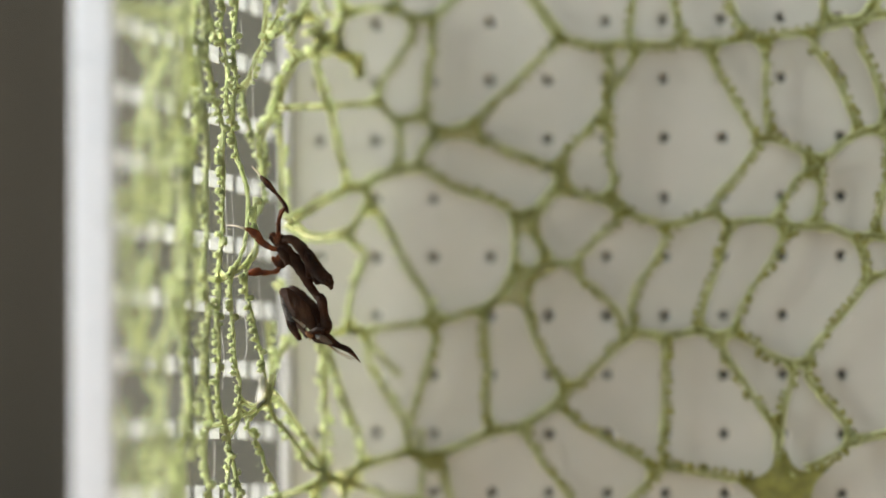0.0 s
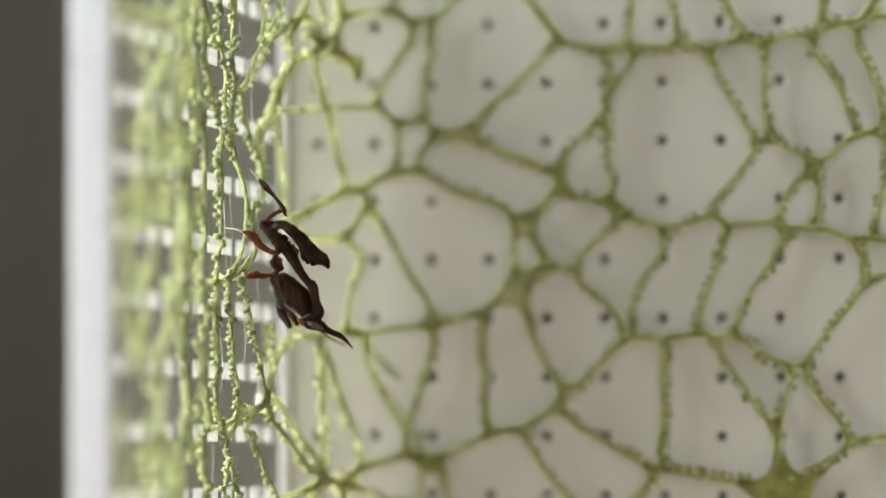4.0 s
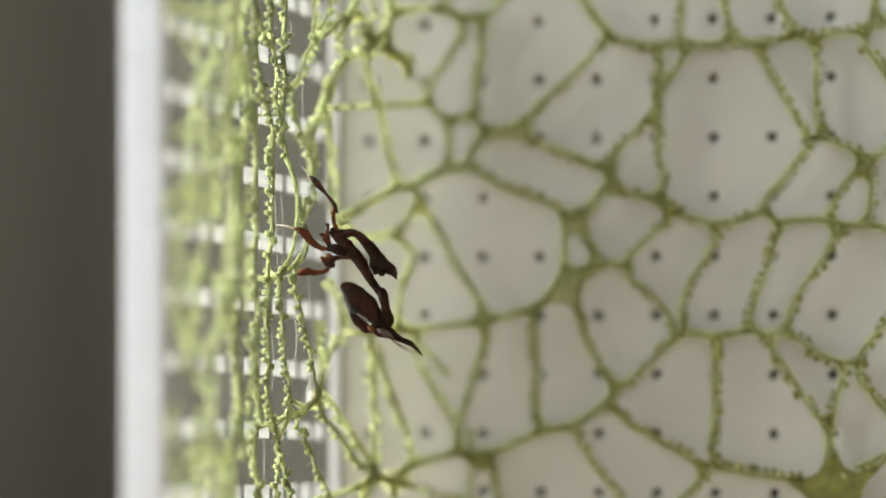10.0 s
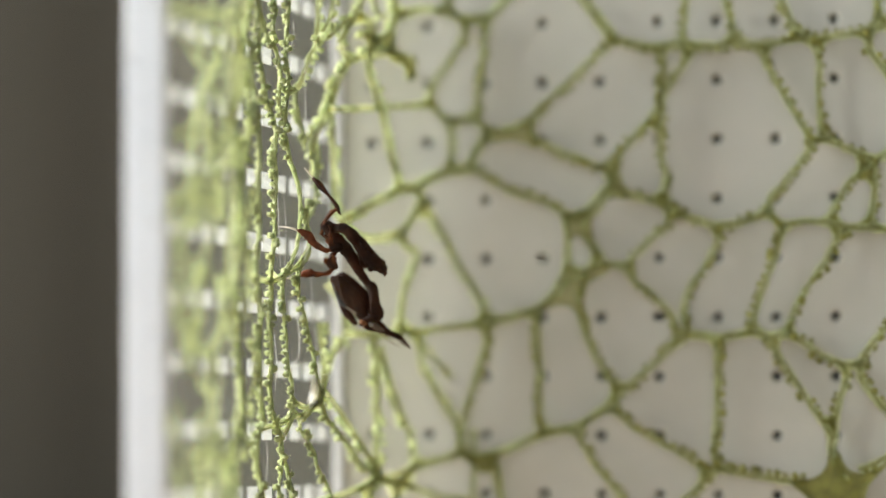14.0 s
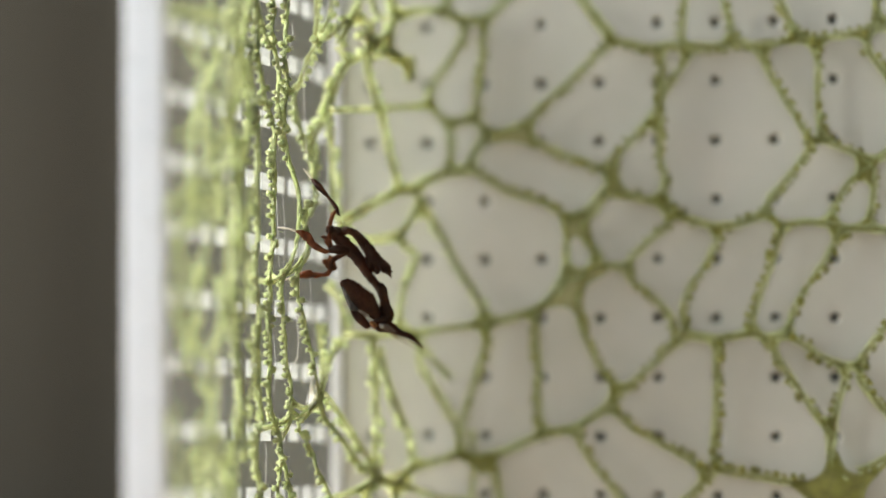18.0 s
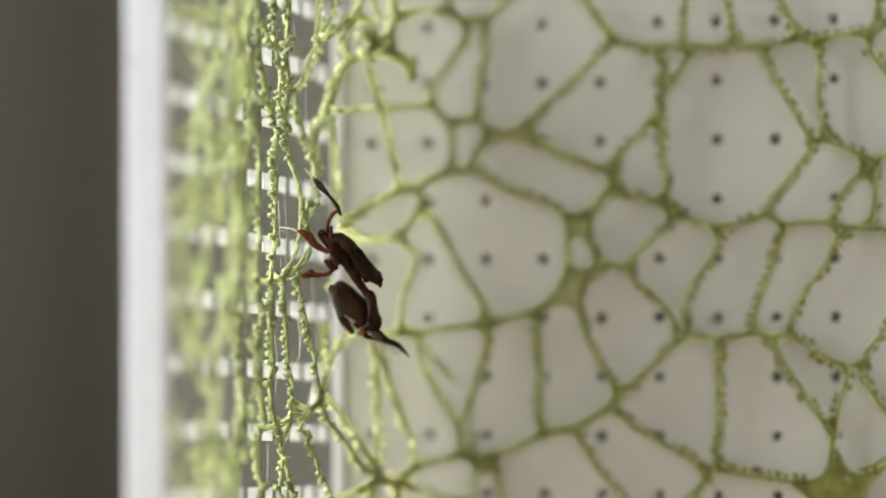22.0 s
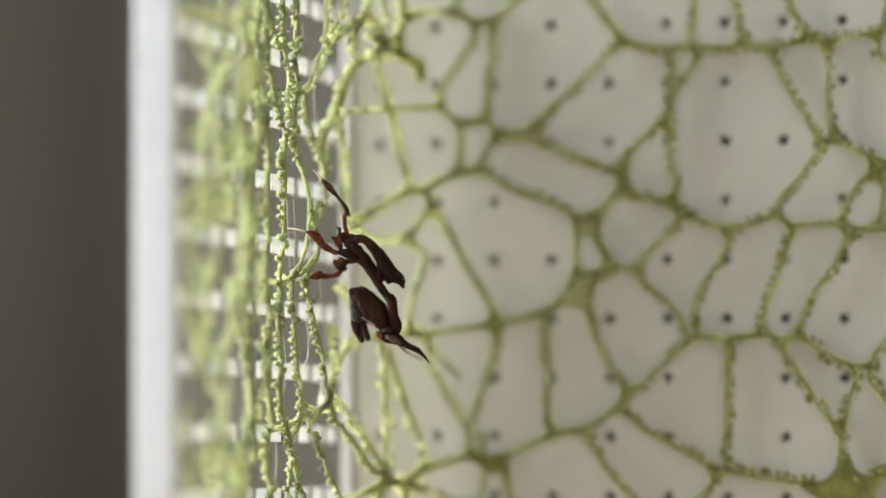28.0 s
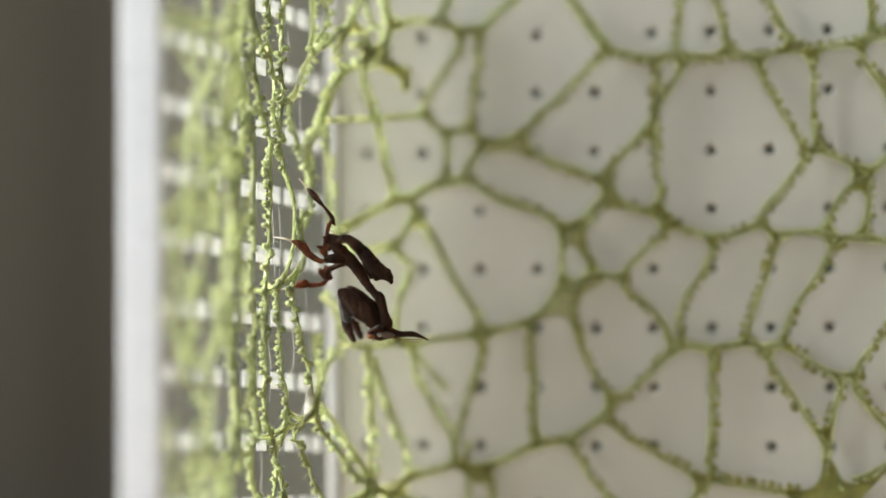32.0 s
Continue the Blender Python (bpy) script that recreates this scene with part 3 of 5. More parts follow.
    yarn(net, 0.40, 0, (3.3, -2.7, 5.4), (3.5, -2.7, 2.7), (3.4, -2.7, -0.4), (2.8, -2.7, -3.0))
    yarn(net, 0.50, 0, (2.8, -2.7, -3.0), (1.6, -2.7, -4.9), (-0.7, -2.7, -6.8), (-4.5, -2.7, -8.0), (-7.0, -2.7, -8.6))
    yarn(net, 0.42, 0, (-7.0, -2.7, -8.6), (-12.2, -2.7, -9.3), (-16.6, -4.5, -9.8), (-18.8, -5.8, -9.9), (-22.1, -8.6, -10.3))
    yarn(net, 0.42, 1, (-16.9, -4.9, 9.6), (-16.2, -4.4, 8.1), (-14.8, -3.4, 5.9), (-13.3, -2.7, 3.2), (-12.2, -2.7, 0.9), (-10.7, -2.7, -1.8), (-9.1, -2.7, -4.1), (-8.0, -2.7, -6.4), (-7.0, -2.7, -8.6))
    yarn(net, 0.40, 0, (-16.2, -4.4, 8.1), (-17.3, -5.1, 5.4), (-18.7, -6.0, 3.4))
    yarn(net, 0.46, 0, (-18.7, -6.0, 3.4), (-18.5, -5.9, 2.3), (-16.8, -4.7, 0.7))
    yarn(net, 0.40, 2, (-16.8, -4.7, 0.7), (-16.7, -4.7, -0.4), (-17.6, -5.2, -2.6), (-18.4, -5.6, -4.9), (-18.7, -5.8, -7.1), (-18.8, -5.8, -9.9))
    yarn(net, 0.60, 0, (-25.8, -13.4, 4.5), (-24.6, -11.7, 3.5), (-23.1, -9.7, 2.6), (-20.7, -7.7, 2.7), (-18.7, -6.0, 3.4))
    yarn(net, 0.42, 0, (3.3, -2.7, 5.4), (4.9, -2.7, 6.0), (6.7, -2.7, 6.4))
    yarn(net, 0.50, 0, (6.7, -2.7, 6.4), (5.9, -2.7, 4.6), (6.2, -2.7, 2.7), (7.4, -2.7, 0.8), (8.2, -2.7, -0.9))
    yarn(net, 0.45, 0, (2.8, -2.7, -3.0), (5.1, -2.7, -2.0), (8.2, -2.7, -0.9), (11.7, -2.7, -1.2))
    yarn(net, 0.44, 1, (6.2, -2.7, -2.2), (5.1, -2.7, -4.2), (5.0, -2.7, -6.5), (5.4, -2.7, -8.7), (6.2, -2.7, -11.0), (7.7, -2.7, -14.1), (9.2, -2.7, -16.3), (10.2, -2.7, -18.3))
    yarn(net, 0.46, 1, (9.8, -2.7, 29.4), (11.7, -2.7, 29.0), (15.2, -2.7, 28.4), (17.0, -2.7, 28.7), (18.9, -2.7, 28.9), (20.8, -2.7, 28.3))
    yarn(net, 0.46, 1, (20.8, -2.7, 28.3), (24.5, -2.7, 28.4), (26.9, -2.7, 28.8), (29.0, -2.7, 28.1))
    yarn(net, 0.44, 1, (29.0, -2.7, 28.1), (33.5, -2.7, 28.9), (36.3, -2.7, 29.0), (40.9, -2.7, 29.5), (44.0, -2.7, 30.2))
    yarn(net, 0.38, 1, (19.7, -2.7, 37.5), (19.6, -2.7, 34.4), (19.4, -2.7, 32.2), (19.1, -2.7, 30.3), (19.5, -2.7, 29.0), (20.8, -2.7, 28.3))
    yarn(net, 0.44, 1, (23.7, -2.7, 37.4), (24.8, -2.7, 34.3), (25.4, -2.7, 32.0), (26.0, -2.7, 29.8), (26.9, -2.7, 28.8))
    yarn(net, 0.44, 1, (30.3, -2.7, 37.3), (32.3, -2.7, 34.2), (33.1, -2.7, 32.3), (34.1, -2.7, 30.4), (36.3, -2.7, 29.0))
    yarn(net, 0.44, 1, (15.2, -2.7, 28.4), (16.2, -2.7, 27.3), (16.6, -2.7, 25.8), (16.2, -2.7, 23.1), (16.1, -2.7, 20.5))
    yarn(net, 0.40, 1, (20.8, -2.7, 28.3), (19.6, -2.7, 26.5), (18.1, -2.7, 24.2), (16.6, -2.7, 22.0), (16.1, -2.7, 20.5))
    yarn(net, 0.40, 1, (16.1, -2.7, 20.5), (13.9, -2.7, 17.8), (12.0, -2.7, 15.6), (10.7, -2.7, 14.0), (9.5, -2.7, 11.5))
    yarn(net, 0.60, 0, (9.5, -2.7, 11.5), (9.5, -2.7, 9.9), (8.4, -2.7, 8.4), (6.7, -2.7, 6.4))
    yarn(net, 0.42, 1, (16.1, -2.7, 20.5), (16.2, -2.7, 17.0), (16.1, -2.7, 14.0), (16.7, -2.7, 10.9), (16.7, -2.7, 8.7), (17.5, -2.7, 6.8))
    yarn(net, 0.40, 1, (29.0, -2.7, 28.1), (30.1, -2.7, 25.9), (31.6, -2.7, 23.2), (32.7, -2.7, 21.3), (33.8, -2.7, 19.4), (34.9, -2.7, 17.5), (35.9, -2.7, 15.5))
    yarn(net, 0.40, 1, (35.9, -2.7, 15.5), (35.9, -2.7, 14.4), (34.9, -2.7, 13.0), (33.4, -2.7, 11.1), (32.3, -2.7, 9.7), (30.8, -2.7, 8.2), (29.9, -2.7, 5.8))
    yarn(net, 0.40, 2, (36.3, -2.7, 29.0), (37.2, -2.7, 25.8), (37.1, -2.7, 22.8), (37.2, -2.7, 19.0), (37.4, -2.7, 16.8), (38.2, -2.7, 15.5))
    yarn(net, 0.42, 1, (35.9, -2.7, 15.5), (38.2, -2.7, 15.5), (40.1, -2.7, 14.6), (42.3, -2.7, 13.7), (44.3, -2.7, 12.8))
    yarn(net, 0.42, 2, (44.0, -2.7, 30.2), (43.7, -2.7, 27.8), (45.0, -2.7, 25.7), (46.1, -2.7, 24.1), (47.0, -2.7, 22.6), (48.1, -2.7, 19.6), (49.0, -2.7, 17.4), (49.3, -2.7, 16.0))
    yarn(net, 0.40, 1, (44.3, -2.7, 12.8), (42.9, -2.7, 11.6), (40.8, -2.7, 9.6), (39.7, -2.7, 7.7), (38.7, -2.7, 5.8), (38.5, -2.7, 4.4))
    yarn(net, 0.44, 1, (44.3, -2.7, 12.8), (44.4, -2.7, 9.2), (44.1, -2.7, 6.9), (43.7, -2.7, 5.0), (44.2, -2.7, 3.8))
    yarn(net, 0.46, 1, (9.5, -2.7, 9.9), (11.2, -2.7, 8.7), (13.8, -2.7, 7.9), (17.5, -2.7, 6.8))
    yarn(net, 0.50, 1, (17.5, -2.7, 6.8), (19.1, -2.7, 5.6), (21.4, -2.7, 4.8), (23.6, -2.7, 4.3), (26.6, -2.7, 4.6), (29.9, -2.7, 5.8))
    yarn(net, 0.42, 0, (29.9, -2.7, 5.8), (31.5, -2.7, 4.8), (32.6, -2.7, 4.4), (35.6, -2.7, 4.7), (38.5, -2.7, 4.4), (40.8, -2.7, 3.9), (44.2, -2.7, 3.8))
    yarn(net, 0.40, 1, (17.5, -2.7, 6.8), (17.2, -2.7, 4.5), (15.3, -2.7, 3.0), (13.8, -2.7, 1.5), (12.3, -2.7, -0.0), (11.7, -2.7, -1.2))
    yarn(net, 0.42, 1, (11.7, -2.7, -1.2), (11.8, -2.7, -2.3), (12.6, -2.7, -3.4), (14.5, -2.7, -4.6), (16.4, -2.7, -6.5), (17.5, -2.7, -8.0), (18.0, -2.7, -9.9), (18.4, -2.7, -11.0))
    yarn(net, 0.38, 1, (23.6, -2.7, 4.3), (23.8, -2.7, 2.6), (22.9, -2.7, 0.7), (21.7, -2.7, -1.6), (20.2, -2.7, -3.5), (19.3, -2.7, -5.7), (19.0, -2.7, -8.0), (19.8, -2.7, -10.4))
    yarn(net, 0.38, 2, (32.6, -2.7, 4.4), (31.7, -2.7, 1.7), (30.7, -2.7, -1.3), (29.6, -2.7, -4.3), (28.8, -2.7, -6.5), (28.3, -2.7, -8.4), (28.5, -2.7, -10.1))
    yarn(net, 0.38, 2, (40.8, -2.7, 3.9), (38.9, -2.7, 1.7), (37.8, -2.7, -0.5), (36.3, -2.7, -2.8), (34.8, -2.7, -5.0), (33.6, -2.7, -7.3), (33.1, -2.7, -9.2), (33.1, -2.7, -10.4))
    yarn(net, 0.50, 0, (18.4, -2.7, -11.0), (19.8, -2.7, -10.4), (23.5, -2.7, -10.7), (25.8, -2.7, -10.4), (28.5, -2.7, -10.1), (29.8, -2.7, -10.5), (33.1, -2.7, -10.4))
    yarn(net, 0.42, 2, (33.1, -2.7, -10.4), (35.5, -2.7, -11.8), (37.7, -2.7, -13.3), (40.2, -2.7, -14.4))
    yarn(net, 0.42, 1, (40.2, -2.7, -14.4), (40.5, -2.7, -15.7), (40.0, -2.7, -17.8), (39.3, -2.7, -20.0), (39.0, -2.7, -22.3), (38.7, -2.7, -24.1))
    yarn(net, 0.42, 1, (18.4, -2.7, -11.0), (16.4, -2.7, -12.9), (14.5, -2.7, -14.8), (12.2, -2.7, -16.7), (10.2, -2.7, -18.3))
    yarn(net, 0.42, 2, (23.5, -2.7, -10.7), (23.5, -2.7, -14.1), (23.5, -2.7, -17.8), (23.3, -2.7, -21.6), (23.1, -2.7, -24.6), (23.1, -2.7, -26.9), (23.6, -2.7, -28.2))
    yarn(net, 0.40, 1, (29.8, -2.7, -10.5), (31.4, -2.7, -12.9), (33.2, -2.7, -15.6), (35.1, -2.7, -18.6), (36.5, -2.7, -20.8), (37.6, -2.7, -22.4), (38.7, -2.7, -24.1))
    yarn(net, 0.42, 0, (40.2, -2.7, -14.4), (42.3, -2.7, -14.3))
    yarn(net, 0.42, 2, (9.2, -2.7, -19.5), (11.8, -2.7, -22.4), (14.4, -2.7, -23.9), (17.1, -2.7, -25.4), (19.7, -2.7, -26.9), (21.6, -2.7, -28.4), (22.5, -2.7, -29.2))
    yarn(net, 0.44, 2, (22.5, -2.7, -29.2), (23.6, -2.7, -28.2), (25.7, -2.7, -28.7), (28.7, -2.7, -29.2), (32.4, -2.7, -29.8), (35.0, -2.7, -29.8))
    yarn(net, 0.42, 1, (22.5, -2.7, -29.2), (21.2, -2.7, -30.5), (19.7, -2.7, -31.8), (18.5, -2.7, -32.9), (17.4, -2.7, -34.8))
    yarn(net, 0.50, 0, (38.7, -2.7, -24.1), (38.5, -2.7, -26.0), (39.2, -2.7, -28.3), (40.2, -2.7, -29.8))
    yarn(net, 0.42, 1, (-0.7, -2.7, -6.8), (-0.6, -2.7, -11.0), (-0.3, -2.7, -14.8), (-0.4, -2.7, -18.6), (-0.2, -2.7, -22.4), (0.1, -2.7, -23.6))
    yarn(net, 0.40, 1, (-7.0, -2.7, -8.6), (-7.5, -2.7, -11.4), (-8.4, -2.7, -14.1), (-9.3, -2.7, -17.1), (-10.3, -2.7, -20.2), (-11.1, -2.7, -23.2), (-11.2, -2.7, -26.5))
    yarn(net, 0.50, 0, (-19.6, -5.8, -29.8), (-17.1, -4.5, -28.2), (-13.8, -2.7, -27.2), (-11.2, -2.7, -26.5), (-8.4, -2.7, -26.7), (-5.4, -2.7, -26.1), (-3.1, -2.7, -25.1), (0.1, -2.7, -23.6))
    yarn(net, 0.50, 0, (0.1, -2.7, -23.6), (2.3, -2.7, -23.2), (4.7, -2.7, -22.6), (6.9, -2.7, -21.3), (9.2, -2.7, -19.5), (10.2, -2.7, -18.3))
    yarn(net, 0.40, 1, (4.7, -2.7, -22.6), (5.0, -2.7, -24.3), (6.1, -2.7, -26.2), (7.6, -2.7, -28.5), (9.5, -2.7, -30.7), (11.0, -2.7, -33.0), (12.0, -2.7, -34.9))
    yarn(net, 0.40, 1, (-16.6, -4.5, -9.8), (-16.3, -4.2, -14.4), (-15.2, -3.5, -16.5), (-13.4, -2.7, -19.8), (-11.5, -2.7, -22.9), (-11.2, -2.7, -25.1))
    yarn(net, 0.34, 0, (-16.1, -4.1, -11.6), (-14.1, -2.9, -14.1), (-12.3, -2.7, -16.1))
    yarn(net, 0.44, 2, (-22.1, -8.6, -10.3), (-21.7, -8.1, -14.7), (-21.7, -8.0, -18.5), (-21.7, -7.9, -23.0), (-21.8, -7.8, -26.8), (-21.9, -7.9, -29.6))
    yarn(net, 0.40, 2, (-21.9, -7.9, -29.6), (-22.6, -8.5, -31.3), (-23.9, -9.7, -34.2))
    yarn(net, 0.40, 2, (-21.3, -7.9, -11.7), (-20.7, -7.2, -14.3), (-19.8, -6.4, -17.8), (-18.8, -5.6, -20.8), (-17.8, -4.9, -23.9), (-17.1, -4.5, -28.2))
    yarn(net, 0.42, 0, (-21.9, -7.9, -29.6), (-19.6, -5.8, -29.8))
    yarn(net, 0.38, 0, (-19.6, -5.8, -29.8), (-16.7, -4.3, -31.2), (-13.9, -2.7, -32.3), (-9.6, -2.7, -32.8), (-5.0, -2.7, -34.6))
    yarn(net, 0.42, 1, (-7.1, -2.7, -26.7), (-6.1, -2.7, -28.2), (-5.8, -2.7, -30.8), (-5.0, -2.7, -34.6))
    yarn(net, 0.36, 0, (-9.4, -2.7, -23.1), (-9.3, -2.7, -26.5), (-9.3, -2.7, -30.1), (-9.8, -2.7, -33.2), (-10.4, -2.7, -35.1))
    yarn(net, 0.40, 0, (-19.6, -5.8, -29.8), (-19.5, -5.7, -32.2), (-19.7, -5.8, -34.9))
    yarn(net, 0.42, 0, (-28.4, -16.2, -32.1), (-26.1, -12.7, -31.4), (-23.6, -9.4, -30.6), (-21.9, -7.9, -29.6))
    yarn(net, 0.60, 0, (44.0, -2.7, 30.2), (47.6, -2.7, 31.2), (49.7, -2.7, 31.4), (51.3, -2.7, 33.1), (52.4, -2.7, 35.3))
    yarn(net, 0.46, 0, (49.7, -2.7, 31.4), (52.9, -2.7, 31.9), (55.7, -2.7, 32.2))
    yarn(net, 0.44, 1, (44.6, -2.7, 37.0), (44.8, -2.7, 33.9), (45.2, -2.7, 31.7), (44.0, -2.7, 30.2))
    yarn(net, 0.42, 1, (49.7, -2.7, 31.4), (49.4, -2.7, 28.2), (50.9, -2.7, 25.2), (52.0, -2.7, 21.8), (52.8, -2.7, 18.8), (53.2, -2.7, 17.5))
    yarn(net, 0.50, 0, (44.3, -2.7, 12.8), (45.4, -2.7, 13.3), (47.5, -2.7, 15.1), (49.3, -2.7, 16.0), (51.9, -2.7, 16.9), (53.2, -2.7, 17.5), (55.6, -2.7, 18.0))
    yarn(net, 0.44, 0, (44.2, -2.7, 3.8), (45.9, -2.7, 3.5), (48.3, -2.7, 2.6), (51.5, -2.7, 2.4), (55.5, -2.7, 1.7))
    yarn(net, 0.42, 1, (53.2, -2.7, 17.5), (53.2, -2.7, 11.3), (52.4, -2.7, 7.6), (51.8, -2.7, 3.9), (51.5, -2.7, 2.4))
    yarn(net, 0.42, 1, (48.3, -2.7, 2.6), (49.4, -2.7, 0.9), (50.2, -2.7, -2.1), (49.7, -2.7, -4.3), (48.1, -2.7, -6.6), (47.0, -2.7, -8.1), (45.5, -2.7, -9.7), (44.0, -2.7, -11.4), (42.9, -2.7, -12.9), (42.3, -2.7, -14.3))
    yarn(net, 0.46, 2, (42.3, -2.7, -14.3), (42.6, -2.7, -16.3), (44.3, -2.7, -18.9), (46.1, -2.7, -20.8), (47.4, -2.7, -22.6), (48.2, -2.7, -24.9))
    yarn(net, 0.42, 0, (49.7, -2.7, -4.3), (51.8, -2.7, -2.9), (55.4, -2.7, -2.1))
    yarn(net, 0.38, 2, (48.2, -2.7, -24.9), (46.5, -2.7, -26.0), (44.2, -2.7, -27.4), (42.0, -2.7, -28.3))
    yarn(net, 0.50, 0, (48.2, -2.7, -24.9), (50.9, -2.7, -24.1), (55.3, -2.7, -23.3))
    fillets(net, 0)
    # strands beside the slanting wall
    yarn(net, 0.30, 3, (-32.7, -21.7, 37.5), (-32.9, -21.9, 35.3), (-32.8, -21.7, 33.1), (-32.7, -21.4, 31.7), (-33.0, -22.0, 29.8), (-32.7, -21.4, 28.0), (-32.9, -21.6, 27.3))
    yarn(net, 0.30, 3, (-31.0, -19.4, 37.8), (-31.2, -19.5, 35.6), (-31.3, -19.5, 33.4), (-31.4, -19.5, 31.9), (-31.6, -19.5, 29.7), (-31.6, -19.6, 27.8), (-31.8, -19.6, 26.4), (-31.6, -19.5, 24.9), (-31.5, -19.3, 23.1), (-31.6, -19.4, 21.2), (-31.8, -19.5, 19.4), (-31.8, -19.4, 17.2), (-31.9, -19.6, 16.1), (-31.7, -19.3, 15.0), (-31.5, -19.1, 13.5), (-31.2, -18.9, 12.1))
    yarn(net, 0.30, 4, (-31.2, -18.9, 12.1), (-30.7, -18.6, 10.6), (-30.2, -18.2, 8.4), (-30.1, -18.1, 6.2), (-30.2, -18.2, 4.4), (-30.4, -18.2, 2.5), (-30.7, -18.3, 1.1), (-31.3, -18.7, -0.8), (-31.7, -18.9, -1.7))
    yarn(net, 0.30, 3, (-34.2, -26.6, 35.4), (-34.0, -25.7, 31.9), (-33.7, -24.5, 29.9), (-33.4, -23.4, 28.2), (-32.9, -21.6, 27.3), (-32.5, -20.9, 25.9), (-32.3, -20.6, 23.7), (-32.4, -20.6, 22.2), (-32.5, -20.7, 20.4), (-32.3, -20.3, 19.0), (-31.8, -19.4, 17.2))
    yarn(net, 0.32, 3, (-34.1, -26.1, 34.0), (-34.0, -25.8, 31.2), (-34.0, -25.6, 28.3), (-34.0, -25.2, 26.2), (-33.9, -24.9, 24.1), (-33.7, -24.1, 22.0), (-33.5, -23.1, 19.9), (-33.1, -21.7, 18.1), (-32.8, -21.1, 16.0), (-32.8, -21.2, 14.2), (-32.9, -21.3, 12.7), (-32.8, -21.0, 11.2), (-32.8, -21.0, 9.1), (-32.9, -21.0, 7.6), (-33.0, -21.2, 5.4), (-32.9, -21.0, 3.9), (-33.0, -21.1, 2.5), (-33.1, -21.3, 0.6), (-33.3, -21.6, -1.2), (-33.3, -21.7, -3.1))
    yarn(net, 0.32, 3, (-33.3, -21.7, -3.1), (-33.3, -21.5, -4.8), (-33.4, -21.8, -6.6), (-33.5, -22.2, -8.1), (-33.4, -21.7, -9.9), (-33.4, -21.3, -12.1), (-33.4, -21.3, -14.3), (-33.5, -21.7, -16.5), (-33.5, -21.5, -17.9), (-33.3, -21.0, -20.1), (-32.9, -20.1, -21.7))
    yarn(net, 0.36, 3, (-34.0, -25.6, 28.3), (-34.6, -27.4, 24.6), (-34.4, -26.6, 21.0), (-34.2, -25.8, 17.5), (-34.1, -25.3, 14.6), (-34.1, -25.3, 11.8), (-34.2, -25.5, 8.9), (-34.2, -25.1, 6.0), (-34.2, -25.1, 2.4), (-34.4, -25.9, -0.5), (-34.3, -25.4, -3.4), (-34.1, -24.6, -6.3), (-34.2, -24.5, -9.2), (-34.3, -24.8, -11.3), (-34.2, -24.4, -14.2), (-34.2, -24.4, -17.1), (-34.1, -23.9, -19.3), (-34.0, -23.5, -21.1))
    yarn(net, 0.36, 3, (-34.0, -23.5, -21.1), (-34.5, -25.0, -23.5), (-34.5, -24.9, -26.4), (-34.3, -24.1, -28.6), (-34.1, -23.2, -31.2), (-34.0, -22.8, -34.5))
    yarn(net, 0.36, 0, (-31.7, -18.9, -1.7), (-32.5, -20.0, -2.6), (-33.3, -21.7, -3.1), (-34.0, -24.3, -2.9), (-34.8, -26.9, -2.3))
    yarn(net, 0.26, 0, (-31.3, -18.7, -0.8), (-32.2, -19.5, -2.3), (-32.5, -20.0, -2.6))
    yarn(net, 0.26, 3, (-31.7, -18.9, -1.7), (-32.2, -19.5, -3.4), (-32.2, -19.5, -4.8), (-32.1, -19.1, -6.7), (-32.1, -19.1, -8.5), (-31.9, -18.8, -10.7), (-31.8, -18.7, -12.9), (-31.6, -18.5, -14.7), (-31.2, -18.3, -16.6), (-31.3, -18.3, -18.4), (-31.3, -18.2, -20.2))
    yarn(net, 0.30, 3, (-29.2, -17.6, 7.7), (-29.4, -17.7, 4.7), (-29.2, -17.5, 3.3), (-29.1, -17.4, 1.1), (-29.6, -17.7, -0.4), (-30.4, -18.1, -1.9), (-30.5, -18.2, -3.1))
    yarn(net, 0.28, 0, (-29.1, -17.4, 1.1), (-30.1, -18.0, -0.6), (-31.1, -18.5, -1.7), (-32.2, -19.5, -2.3))
    yarn(net, 0.27, 3, (-30.5, -18.2, -3.1), (-30.4, -18.1, -4.8), (-30.0, -17.8, -6.3), (-29.6, -17.5, -8.1), (-29.3, -17.3, -10.0), (-28.9, -17.0, -11.8), (-28.5, -16.7, -13.7), (-28.3, -16.6, -15.5), (-28.1, -16.1, -17.4), (-28.0, -16.0, -18.6))
    yarn(net, 0.34, 2, (-28.1, -15.6, 37.6), (-28.2, -15.5, 33.8), (-28.2, -15.5, 31.5), (-28.4, -15.7, 29.3), (-28.5, -15.7, 27.8), (-29.2, -16.1, 26.3), (-29.8, -16.4, 24.5), (-30.3, -16.6, 23.0), (-30.9, -16.9, 22.2))
    yarn(net, 0.32, 3, (-31.3, -15.1, 22.4), (-31.4, -15.2, 20.6), (-31.1, -14.9, 18.9), (-30.8, -14.7, 17.8), (-30.3, -14.4, 16.0), (-29.7, -14.0, 14.5), (-29.2, -13.7, 13.1), (-28.9, -13.5, 10.9), (-28.8, -13.3, 9.0), (-29.1, -13.5, 7.0), (-30.2, -14.0, 4.9))
    yarn(net, 0.25, 0, (-30.5, -18.7, 22.0), (-31.1, -19.1, 21.6), (-31.6, -19.4, 21.2))
